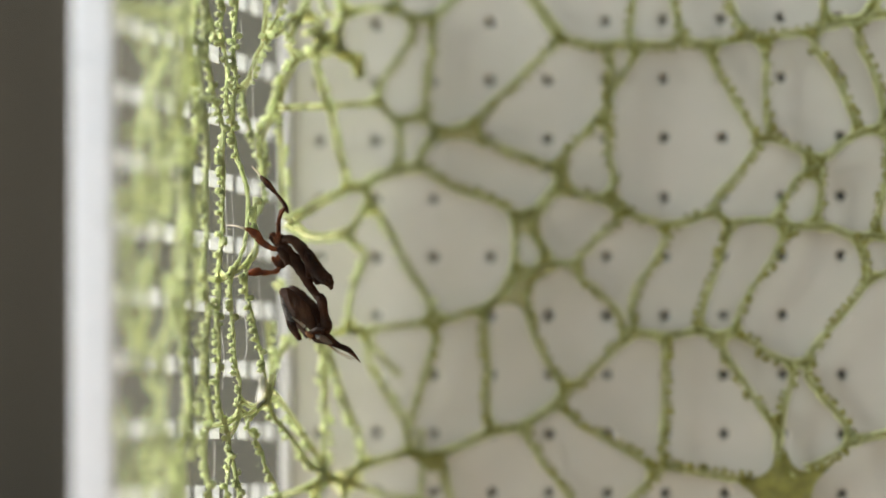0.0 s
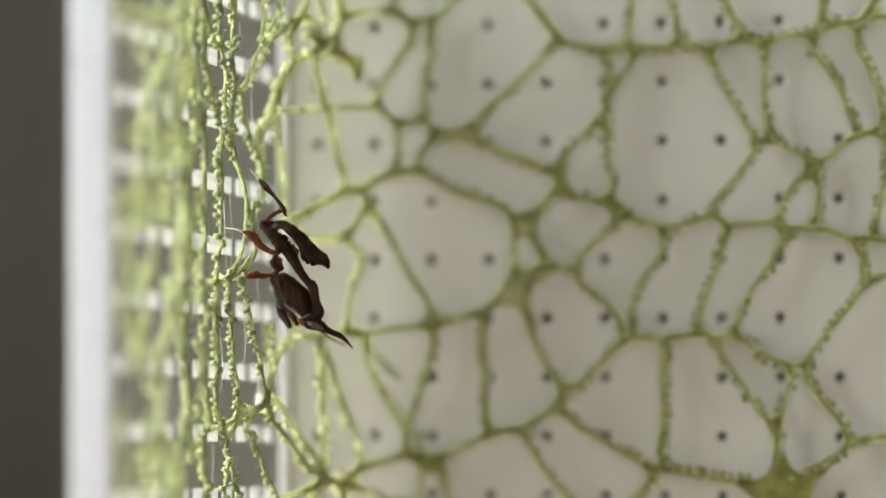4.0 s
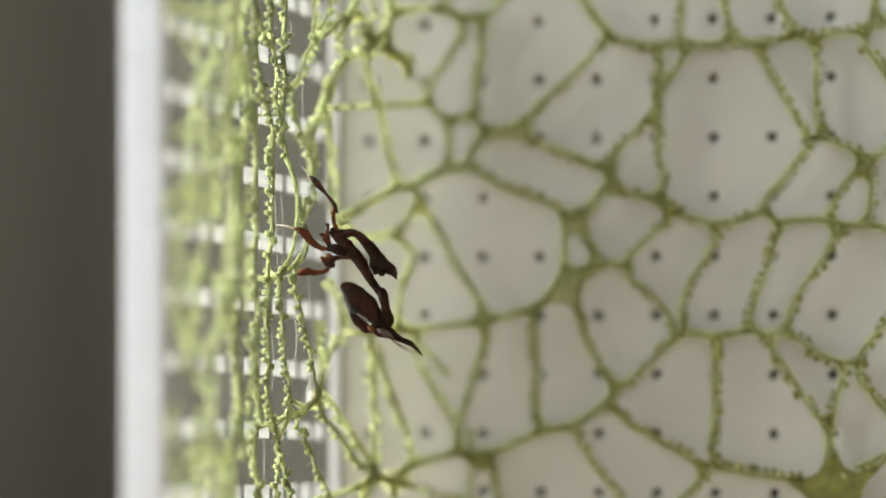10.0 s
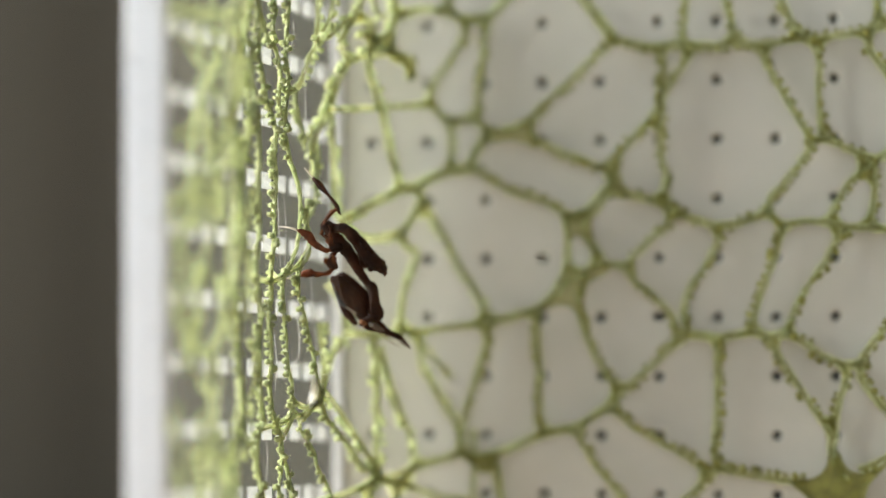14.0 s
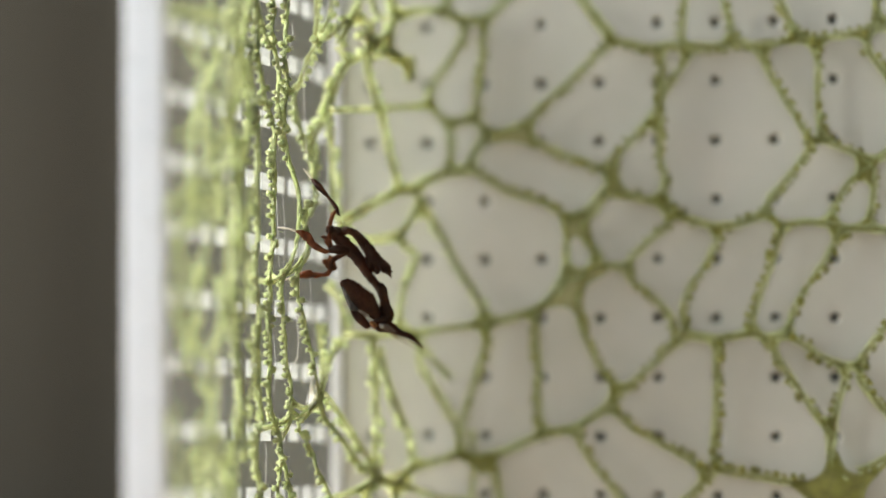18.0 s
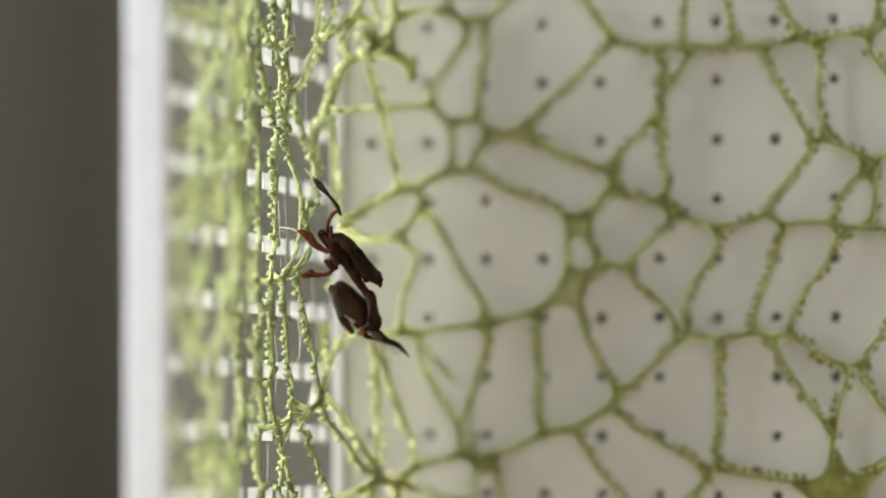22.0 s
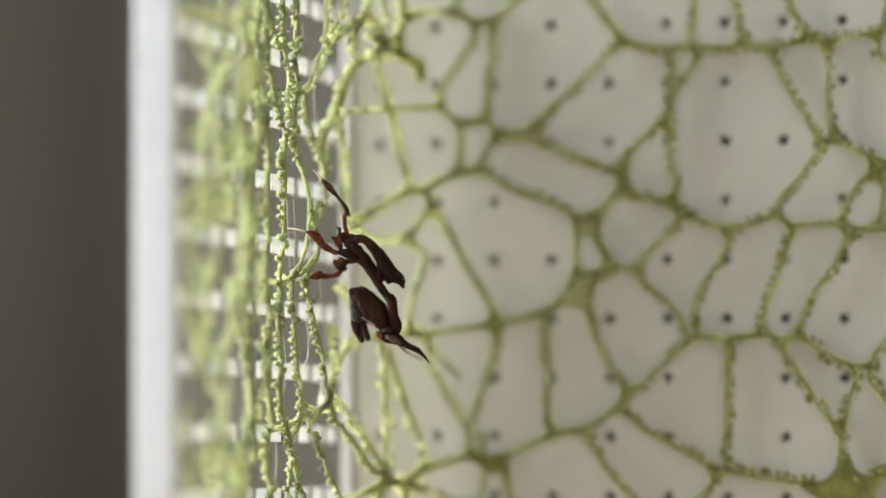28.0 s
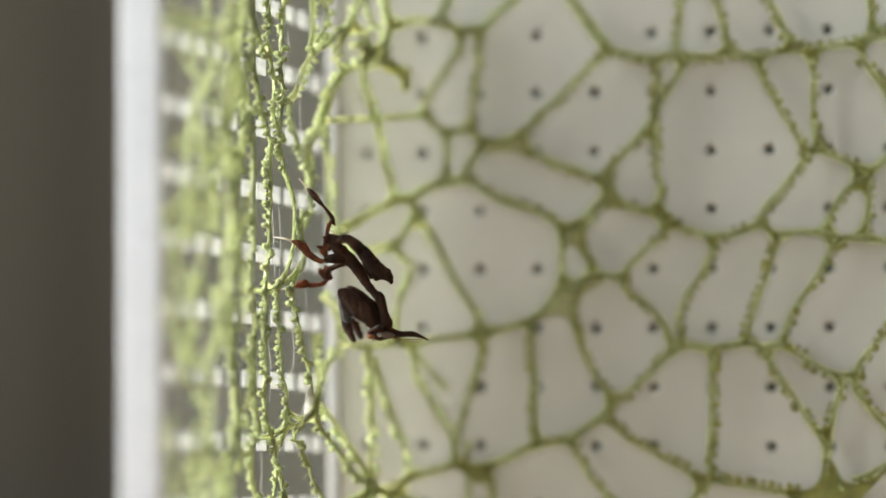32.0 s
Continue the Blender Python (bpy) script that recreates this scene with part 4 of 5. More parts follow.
    yarn(net, 0.48, 2, (-26.9, -10.4, 23.1), (-27.3, -11.1, 20.3), (-27.9, -11.9, 18.8), (-28.7, -13.0, 17.0), (-29.2, -13.4, 15.4), (-29.2, -13.3, 13.1), (-29.0, -13.2, 10.9))
    yarn(net, 0.36, 2, (-26.9, -10.4, 23.1), (-27.2, -10.8, 19.2), (-27.1, -10.5, 15.5), (-27.0, -10.3, 12.5), (-27.0, -10.2, 9.5), (-26.9, -10.0, 6.5), (-26.3, -9.1, 5.1))
    yarn(net, 0.36, 2, (-27.9, -11.2, -3.4), (-26.9, -9.7, -4.8), (-26.2, -8.6, -6.7), (-26.0, -8.1, -8.6), (-26.0, -8.1, -10.2), (-26.6, -9.1, -11.7), (-27.2, -10.0, -12.8), (-27.7, -10.6, -14.2), (-28.2, -11.3, -15.6))
    yarn(net, 0.42, 0, (-25.3, -12.2, -10.1), (-23.8, -10.2, -10.1), (-22.1, -8.6, -10.3))
    yarn(net, 0.30, 2, (-28.6, -12.2, -8.5), (-28.5, -12.0, -10.9), (-28.3, -11.6, -13.1), (-28.2, -11.3, -15.6))
    yarn(net, 0.40, 0, (-27.5, -15.3, -15.5), (-27.7, -15.6, -17.1), (-28.0, -16.0, -18.6))
    yarn(net, 0.36, 0, (-28.0, -16.0, -18.6), (-29.2, -17.0, -19.9), (-30.4, -17.7, -20.7), (-31.3, -18.2, -20.2))
    yarn(net, 0.24, 0, (-28.0, -16.0, -18.6), (-29.0, -16.9, -19.3), (-30.0, -17.5, -19.6), (-31.3, -18.3, -18.4))
    yarn(net, 0.24, 0, (-28.0, -16.0, -18.6), (-29.4, -17.1, -20.5), (-30.4, -17.7, -21.1), (-30.4, -17.7, -20.9))
    yarn(net, 0.34, 0, (-31.3, -18.2, -20.2), (-32.0, -18.6, -21.1), (-32.9, -20.1, -21.7), (-33.8, -22.7, -21.9), (-34.5, -25.0, -22.2))
    yarn(net, 0.34, 3, (-28.0, -16.0, -18.6), (-27.6, -15.3, -20.4), (-27.1, -14.5, -21.5), (-26.3, -13.3, -22.7), (-25.4, -12.0, -24.3), (-24.5, -10.7, -25.8), (-23.6, -9.4, -27.4), (-21.4, -7.5, -29.1))
    yarn(net, 0.36, 2, (-28.1, -16.1, -17.4), (-27.1, -14.6, -18.2), (-25.9, -12.8, -20.3), (-24.2, -10.3, -23.6), (-22.9, -8.9, -26.0), (-21.4, -7.5, -29.1))
    yarn(net, 0.25, 3, (-30.4, -17.7, -20.9), (-30.2, -17.5, -22.5), (-29.4, -17.0, -24.0), (-28.7, -16.6, -25.5), (-28.3, -16.2, -27.4), (-27.7, -15.2, -28.9), (-27.1, -14.2, -30.5), (-26.5, -13.4, -32.4), (-26.1, -12.6, -34.7))
    yarn(net, 0.32, 3, (-32.9, -20.1, -21.7), (-32.5, -19.4, -23.5), (-32.4, -19.1, -25.4), (-32.1, -18.5, -26.9), (-31.8, -18.3, -28.3), (-31.4, -18.1, -30.5), (-31.1, -17.8, -34.2))
    yarn(net, 0.24, 3, (-32.4, -19.1, -25.4), (-32.5, -19.2, -27.5), (-32.7, -19.5, -29.3), (-32.8, -19.8, -31.5), (-33.0, -19.9, -34.1))
    yarn(net, 0.30, 0, (-31.3, -18.2, -20.2), (-31.6, -18.4, -21.7), (-32.5, -19.4, -23.5))
    fillets(net, 98, 0.55)
    # loose strands nearer the rim
    yarn(net, 0.29, 3, (-35.2, -25.1, 34.0), (-35.8, -27.1, 26.6), (-35.4, -25.7, 21.7), (-35.4, -25.8, 14.6), (-36.1, -28.3, 9.4), (-36.2, -28.7, 0.1), (-36.3, -28.9, -7.0), (-36.0, -27.8, -14.1), (-35.8, -27.2, -19.2), (-36.7, -30.1, -25.5), (-37.2, -31.7, -31.7))
    yarn(net, 0.26, 2, (-35.8, -31.1, 14.8), (-35.8, -31.1, 8.5), (-36.4, -33.2, -0.0), (-36.1, -32.1, -7.7), (-35.9, -31.6, -10.6))
    yarn(net, 0.23, 1, (-37.1, -38.5, 7.5), (-38.4, -42.7, 6.6), (-39.3, -46.0, 5.9))
    yarn(net, 0.24, 1, (-35.0, -31.2, 26.2), (-35.5, -33.1, 20.3), (-36.0, -34.8, 16.3), (-36.5, -36.7, 12.4))
    yarn(net, 0.23, 1, (-35.6, -33.5, -24.5), (-36.8, -37.6, -25.1), (-38.0, -41.3, -24.0), (-38.8, -44.1, -25.8))
    yarn(net, 0.23, 1, (-39.7, -47.2, 29.2), (-37.9, -41.2, 29.2), (-35.6, -33.4, 30.3))
    yarn(net, 0.28, 1, (-33.6, -25.2, 18.1), (-34.5, -28.4, 16.1), (-35.5, -31.8, 13.4), (-36.6, -35.3, 10.4))
    yarn(net, 0.23, 1, (-34.1, -32.4, 33.0), (-34.7, -34.4, 27.2), (-34.3, -33.3, 23.2), (-35.0, -35.6, 18.1))
    yarn(net, 0.24, 1, (-33.9, -30.5, 8.6), (-34.4, -32.2, 3.5), (-34.2, -31.5, -2.1), (-34.5, -32.5, -7.7))
    yarn(net, 0.30, 3, (-34.5, -29.6, 14.4), (-35.4, -29.7, 8.6), (-35.3, -29.5, 3.7), (-35.9, -29.5, -1.2), (-36.2, -29.5, -4.8), (-36.0, -29.4, -7.7), (-36.1, -29.3, -10.6), (-35.9, -29.3, -14.1), (-35.6, -29.1, -17.6), (-35.4, -29.0, -21.8), (-34.6, -28.9, -24.1))
    yarn(net, 0.26, 3, (-34.2, -27.4, 34.7), (-35.3, -27.5, 28.2), (-35.9, -27.4, 23.1), (-35.0, -27.3, 21.7), (-34.8, -27.2, 18.1), (-35.0, -27.1, 14.6))
    yarn(net, 0.24, 3, (-34.7, -34.9, -2.1), (-36.1, -35.0, -7.6), (-37.5, -35.1, -10.4), (-38.2, -35.1, -13.2), (-38.1, -35.0, -18.8), (-37.6, -34.9, -21.6))
    yarn(net, 0.24, 3, (-35.9, -34.5, -32.7), (-36.5, -34.7, -26.4), (-37.2, -34.9, -23.7), (-37.5, -34.9, -21.6))
    yarn(net, 0.22, 2, (-38.9, -39.4, -31.6), (-38.9, -39.5, -25.5), (-37.7, -39.4, -22.1), (-37.0, -39.4, -18.6))
    yarn(net, 0.20, 2, (-33.4, -39.1, 33.0), (-34.3, -39.1, 28.3), (-33.8, -38.9, 23.5), (-34.5, -38.9, 18.6), (-35.2, -38.9, 14.4), (-36.9, -39.1, 12.4), (-38.6, -39.3, 8.3), (-39.3, -39.3, 3.5))
    yarn(net, 0.18, 2, (-33.2, -41.6, 8.1), (-35.2, -41.9, 6.7), (-37.3, -42.1, 5.3), (-38.6, -42.3, 3.4), (-40.6, -42.5, 2.0))
    yarn(net, 0.18, 2, (-40.6, -42.6, 6.1), (-39.2, -42.5, 7.4), (-36.9, -42.2, 8.4), (-34.1, -41.9, 10.8), (-31.9, -41.6, 13.5))
    yarn(net, 0.16, 1, (-40.8, -44.2, 29.2), (-38.1, -43.9, 29.8), (-35.5, -43.5, 28.8), (-33.3, -43.2, 27.8))
    yarn(net, 0.16, 2, (-37.3, -38.8, -1.4), (-38.7, -38.9, -4.8), (-39.1, -38.8, -10.3), (-38.1, -38.7, -13.1))
    yarn(net, 0.16, 1, (-40.9, -43.8, 14.2), (-38.7, -43.5, 15.2), (-36.3, -43.2, 14.2), (-34.3, -42.9, 14.2))
    # fine silk threads between the strands
    silk(net, 0.05, (-32.7, -20.3, 7.9), (-32.6, -19.9, 3.8), (-32.5, -19.6, -1.2))
    silk(net, 0.04, (-32.1, -19.2, 8.3), (-31.9, -18.8, 3.2), (-32.1, -18.9, -2.2))
    silk(net, 0.06, (-30.9, -18.9, 30.7), (-30.8, -18.8, 28.9), (-31.3, -19.0, 27.1))
    silk(net, 0.07, (-30.7, -17.8, -7.6), (-30.4, -17.6, -10.0), (-30.5, -17.6, -12.8), (-31.0, -17.9, -13.8))
    silk(net, 0.05, (-33.1, -20.6, -10.0), (-32.9, -20.1, -13.7), (-33.1, -20.2, -17.3))
    silk(net, 0.05, (-29.5, -17.9, 24.6), (-29.5, -17.7, 19.4), (-29.2, -17.4, 12.8))
    silk(net, 0.04, (-29.0, -16.9, -2.0), (-28.7, -16.6, -7.8), (-28.2, -16.0, -13.8))
    silk(net, 0.05, (-33.9, -22.6, -22.3), (-33.8, -21.8, -25.3), (-33.9, -22.1, -29.6))
    silk(net, 0.08, (-28.7, -16.5, -14.9), (-29.2, -16.7, -17.5), (-29.5, -16.8, -19.0))
    web(net, (39.8, -2.7, -30.7), (38.2, -2.7, -25.3), (39.5, -2.7, -26.0), (40.6, -2.7, -28.1), (42.8, -2.7, -28.7), (46.1, -2.7, -27.1), (44.7, -2.7, -28.8), (43.2, -2.7, -30.6), (42.6, -2.7, -33.5), (42.6, -2.7, -35.7), (36.1, -2.7, -35.8), (35.5, -2.7, -32.4), (33.1, -2.7, -30.0), (36.1, -2.7, -29.4), (37.7, -2.7, -27.9))
    web(net, (-8.4, -2.7, -27.4), (-11.9, -2.7, -26.5), (-8.4, -2.7, -26.7), (-5.0, -2.7, -26.0), (-6.3, -2.7, -27.4), (-6.8, -2.7, -28.9), (-8.4, -2.7, -28.9), (-9.4, -2.7, -28.0))
    web(net, (-28.3, -16.5, -17.0), (-28.5, -16.7, -13.7), (-28.0, -16.2, -14.1), (-27.9, -15.9, -17.4), (-28.2, -16.3, -18.9), (-29.2, -17.0, -19.9), (-29.0, -16.9, -17.4), cover=SILK)
    web(net, (-28.0, -16.0, -18.7), (-28.3, -16.5, -17.4), (-27.5, -15.3, -17.4), (-27.5, -15.3, -18.8), (-28.0, -16.0, -19.5), (-29.2, -17.0, -20.2), (-28.8, -16.7, -19.0), cover=FILM)
    web(net, (-18.4, -6.3, 26.8), (-19.6, -7.4, 29.5), (-19.0, -6.8, 27.8), (-17.8, -5.9, 27.4), (-16.6, -4.9, 27.1), (-17.1, -5.3, 24.2), (-17.7, -5.7, 24.2), (-18.1, -6.1, 25.9), (-19.9, -7.5, 26.7))
    web(net, (-20.2, -6.4, -29.9), (-22.9, -8.8, -28.6), (-21.2, -7.3, -28.9), (-17.1, -4.5, -28.1), (-18.5, -5.2, -29.8), (-16.4, -4.1, -31.4), (-19.4, -5.7, -30.7), (-19.7, -5.9, -32.6), (-20.9, -7.0, -30.6), (-23.6, -9.4, -30.8), (-22.3, -8.2, -29.8), cover=FILM)
    yarn(net, 0.34, 2, (-28.3, -17.6, 28.0), (-26.6, -15.2, 29.2), (-25.7, -13.9, 30.4), (-24.0, -11.6, 32.4))
    yarn(net, 0.34, 2, (-25.7, -13.9, 28.1), (-25.0, -12.9, 26.9), (-24.5, -12.2, 26.0))
    yarn(net, 0.30, 2, (-24.0, -11.6, 29.7), (-22.2, -9.7, 29.4), (-20.6, -8.2, 28.5), (-19.8, -7.4, 27.6))
    yarn(net, 0.30, 2, (-27.1, -16.2, 35.9), (-26.3, -14.9, 33.8), (-26.6, -15.4, 31.6), (-27.5, -16.6, 29.4), (-28.0, -17.2, 27.7))
    yarn(net, 0.30, 2, (-22.2, -9.8, 37.0), (-21.7, -9.4, 34.4), (-21.1, -8.7, 32.6), (-19.9, -7.7, 32.3))
    # films drawn out between strands that run close together
    web(net, (5.1, -2.70, 4.8), (2.4, -2.70, 6.4), (4.3, -2.70, 5.9), (7.0, -2.70, 6.5), (6.6, -2.70, 4.6), (7.4, -2.70, 1.1), (5.5, -2.70, 2.7), (4.5, -2.70, 3.1), (3.8, -2.70, 1.9), (3.4, -2.70, 4.2), cover=FILM)
    web(net, (3.9, -2.70, -4.6), (3.5, -2.70, -0.7), (4.7, -2.70, -2.8), (7.6, -2.70, -0.8), (9.2, -2.70, -1.8), (6.2, -2.70, -3.4), (5.3, -2.70, -5.7), (5.6, -2.70, -8.7), (4.0, -2.70, -6.8), (2.0, -2.70, -6.4), (-1.1, -2.70, -7.4), (2.0, -2.70, -4.5), cover=FILM)
    web(net, (9.7, -2.70, 11.0), (7.0, -2.70, 12.0), (8.9, -2.70, 13.3), (10.8, -2.70, 15.2), (10.5, -2.70, 12.5), (11.2, -2.70, 9.9), (13.1, -2.70, 7.9), (9.7, -2.70, 8.0), (7.8, -2.70, 7.2), (9.1, -2.70, 9.5), (8.9, -2.70, 11.2), cover=FILM)
    web(net, (-4.0, -2.70, 17.0), (-8.3, -2.70, 18.5), (-5.2, -2.70, 17.4), (-2.5, -2.70, 17.9), (-1.3, -2.70, 19.5), (-1.0, -2.70, 16.1), (0.6, -2.70, 15.1), (-4.0, -2.70, 15.9), (-7.1, -2.70, 15.8), cover=FILM)
    # loose thin threads that hang and lean along the side wall
    for k in range(46):
        s, lift, z, lean = random.uniform(28, 45), random.uniform(0.8, 3.5), random.uniform(-60, 45), random.gauss(0, 0.45)
        points = []
        for i in range(random.randint(4, 7)):
            p = side_point(max(25, min(46, s + 2.5 * noise.noise((k * 3.1, i * 0.7, 0)))), z, -lift - 2.0 * noise.noise((k, i * 0.6, 5)))
            points.append((p.x * 1000, p.y * 1000, (p.z - LIFT) * 1000))
            rise = random.uniform(2, 6)
            z += rise
            s += lean * rise
        # they stay on the rim's half of the wall
        if max(x + 0.23 * y for x, y, z in points) < -40.4:
            yarn(net, random.uniform(0.05, 0.13), 1 + k % 2, *points)
    # fine pale threads added down the side wall to give a streaky haze
    for k in range(16):
        s, lift, z = random.uniform(31, 45.5), random.uniform(0.8, 5), random.uniform(-60, 20)
        points = []
        for i in range(5):
            p = side_point(min(46, s + 0.8 * noise.noise((k * 2.3, i * 0.6, 9))), z, -lift - 0.8 * noise.noise((k, i * 0.5, 3)))
            points.append((p.x * 1000, p.y * 1000, (p.z - LIFT) * 1000))
            z += random.uniform(6, 14)
        silk(net, random.uniform(0.03, 0.06), *points)
    return net


green_net()

# ---- mantis ----
# Its own space: millimetres to its side, away from the camera and up, from a point between its hips.
UNIT = 0.00102
MANTIS_AT = pose(*mm(-25.80, -17.91, 2.54), 1.18, 0, 7.54)


def flat_part(name, outline, y, thick, mat, parent, label="", ragged=0.06):
    """A leaf-like piece with a thin edge and a raised middle."""
    pts = [Vector(p) for p in outline]
    c = sum(pts, Vector((0, 0))) / len(pts)
    # round the outline
    fine = []
    n = len(pts)
    for i in range(n):
        a, b, d, e = pts[i - 1], pts[i], pts[(i + 1) % n], pts[(i + 2) % n]
        for k in range(8):
            u = k / 8
            q = 0.5 * (2 * b + (d - a) * u + (2 * a - 5 * b + 4 * d - e) * u * u + (3 * b - a - 3 * d + e) * u ** 3)
            s = noise.noise((q.x * 3.3, q.y * 3.3, 1.7)) + 0.9 * noise.noise((q.x * 7.0, q.y * 7.0, 4.1)) + 0.9 * noise.noise((q.x * 13.0, q.y * 13.0, 2.2))
            fine.append(q + (q - c).normalized() * s * ragged)
    bm = bmesh.new()
    rim = [bm.verts.new((p.x, y, p.y)) for p in fine]
    cap = bm.faces.new(rim)
    bmesh.ops.triangulate(bm, faces=[cap])
    bmesh.ops.subdivide_edges(bm, edges=bm.edges[:], cuts=1, use_grid_fill=True)
    bmesh.ops.subdivide_edges(bm, edges=bm.edges[:], cuts=1, use_grid_fill=True)
    ends = np.array([[tuple(v.co) for v in e.verts] for e in bm.edges if e.is_boundary])
    start, along = ends[:, 0], ends[:, 1] - ends[:, 0]
    square = np.maximum((along ** 2).sum(1), 1e-12)
    depth = {}
    for v in bm.verts:
        gap = np.array(v.co) - start
        u = np.clip((gap * along).sum(1) / square, 0, 1)
        depth[v] = float(np.sqrt((((gap - along * u[:, None]) ** 2).sum(1)).min()))
    far = max(depth.values())
    geo = bmesh.ops.duplicate(bm, geom=bm.verts[:] + bm.edges[:] + bm.faces[:])
    back = geo["vert_map"]
    for v in list(depth):
        h = thick / 2 * (0.22 + 0.78 * math.sqrt(max(0.0, 1 - (1 - depth[v] / far) ** 2)))
        h *= 1 + 0.25 * noise.noise(v.co * 1.3)
        back[v].co.y = y + h
        v.co.y = y - h
    for e in [e for e in bm.edges if e.is_boundary]:
        a, b = e.verts
        if a in back and b in back and a in depth:
            bm.faces.new((a, b, back[b], back[a]))
    for v in bm.verts:
        v.co *= UNIT
    return part(name, bm, mat, parent, label, smooth=True)


def limb(name, line, widths, mat, parent, label="", deep=0.8):
    """A jointed round piece through points (x, y, z) with widths along it."""
    pts = [Vector(p) for p in line]
    fine = smooth_line(pts, 0.22)
    n = len(fine)
    radii = []
    for i in range(n):
        u = i / max(1, n - 1) * (len(widths) - 1)
        k = min(int(u), len(widths) - 2)
        radii.append((widths[k] + (widths[k + 1] - widths[k]) * (u - k)) / 2 * (1 + 0.18 * noise.noise(fine[i] * 2.1)))
    verts, faces = [], []
    tube(verts, faces, fine, radii, 8)
    base = len(verts)
    verts += [fine[0], fine[-1]]
    for k in range(8):
        faces.append((base, (k + 1) % 8, k))
        faces.append((base + 1, (n - 1) * 8 + k, (n - 1) * 8 + (k + 1) % 8))
    return sheet(name, [v * UNIT for v in verts], faces, mat, parent, label, smooth=True)


def mantis():
    """Returns the insect and its moving leg pieces, each with its joint and far end."""
    body = tagged(new("mantis"), "dark brown leaf-mimicking mantis nymph hanging head down from the net", "mantis")
    body.matrix_world = MANTIS_AT
    limb("thorax", [(0.14, 0.00, 1.30), (1.59, 0.00, -0.29), (3.60, 0.00, -2.52), (5.19, 0.00, -5.19), (6.77, 0.00, -7.21)], [1.08, 1.73, 1.51, 1.08, 1.01], BROWN, body)
    abdomen = flat_part("abdomen", [(0.00, 1.66), (1.44, 1.37), (3.03, 1.23), (4.32, 0.43), (5.69, -1.15), (7.06, -2.95), (7.71, -3.53), (8.00, -4.04), (7.85, -4.32), (8.21, -4.68), (7.93, -4.90), (8.07, -5.48), (7.49, -4.97), (7.13, -4.76), (6.77, -4.54), (6.27, -4.90), (5.84, -4.76), (5.69, -4.04), (5.04, -4.18), (4.68, -3.46), (4.83, -2.52), (4.18, -1.30), (3.53, -0.29), (2.81, 0.36), (1.44, 0.14), (0.29, 0.65)], 0.4, 2.3, BROWN, body, "curled leaf-like brown abdomen with ragged edge", 0.1)
    flat_part("prothorax", [(5.91, -6.27), (6.70, -6.05), (7.28, -6.77), (7.57, -8.65), (8.07, -9.94), (7.85, -10.95), (7.06, -11.39), (6.49, -10.95), (6.41, -9.94), (6.63, -9.01), (6.13, -7.57)], 0.0, 1.8, BROWN, body, "dark brown neck shield")
    head = flat_part("head", [(5.33, -11.39), (6.34, -10.81), (7.78, -11.17), (8.94, -12.25), (10.45, -12.97), (11.75, -14.77), (10.23, -13.62), (8.65, -12.97), (7.35, -12.54), (5.91, -12.25)], 0.0, 1.3, BROWN, body, "small head with a long pointed crest")
    limb("eye", [(5.95, -0.75, -11.30), (6.18, -0.85, -11.50), (6.42, -0.75, -11.72)], [0.25, 0.58, 0.28], EYE_GREY, head, "glossy pale grey eye")
    limb("eye", [(5.95, 0.75, -11.30), (6.18, 0.85, -11.50), (6.42, 0.75, -11.72)], [0.25, 0.58, 0.28], EYE_GREY, head, "glossy pale grey eye")
    limb("antenna", [(7.21, -0.30, -12.25), (9.01, -0.60, -13.40), (10.95, -0.70, -14.27)], [0.11, 0.07], RUSSET, head)
    limb("antenna", [(7.21, 0.30, -12.25), (8.79, 0.60, -13.55), (10.67, 0.90, -14.56)], [0.11, 0.07], RUSSET, head)
    fore = []
    for side in (-1, 1):
        y, dx, dz = 0.9 * side, 0.12 * side, -0.08 * side
        thigh = flat_part("fore_femur", [(x + dx, z + dz) for x, z in [(1.42, -6.09), (1.64, -5.52), (2.50, -5.37), (3.58, -5.95), (4.67, -6.81), (5.53, -7.53), (5.96, -8.62), (6.25, -9.34), (6.40, -10.42), (6.69, -11.14), (5.68, -10.78), (4.95, -10.35), (3.50, -9.60), (2.50, -8.60), (1.95, -7.20)]], y, 1.1, BROWN, body, "broad flat dark foreleg thigh", 0.07)
        lower = []
        fore.append((thigh, lower, (1.5 + dx, y, -5.9 + dz)))
        lower.append(flat_part("fore_tibia", [(x + dx, z + dz) for x, z in [(1.50, -5.90), (1.62, -6.90), (1.86, -7.95), (2.22, -9.10), (2.45, -9.80), (3.45, -9.75), (3.40, -8.90), (2.95, -7.75), (2.42, -6.75), (2.02, -6.05)]], y * 1.08, 0.7, SHIN, thigh, "greyish brown folded fore shin", 0.05))
        # a thin pale line across the lower end of the shin
        lower.append(limb("ring", [(x + dx, y * 1.08, z + dz) for x, z in [(2.30, -9.92), (2.90, -9.84), (3.62, -9.92)]], [0.08, 0.14, 0.06], FOOT, thigh, "thin pale line across the fore shin"))
        lower.append(flat_part("fore_tarsus", [(x + dx, z + dz) for x, z in [(2.36, -9.62), (2.74, -10.75), (3.35, -11.45), (4.05, -12.12), (4.42, -12.00), (4.46, -11.60), (4.00, -10.70), (3.60, -9.75), (3.00, -9.50)]], y * 1.08, 0.6, BROWN, thigh, "nearly black end of the foreleg", 0.05))
        limb("fore_coxa", [(x + dx, y * 0.8, z + dz) for x, _, z in [(7.21, 0.00, -10.95), (6.20, 0.00, -10.81), (5.04, 0.00, -11.53)]], [1.01, 0.79, 0.65], BROWN, body)
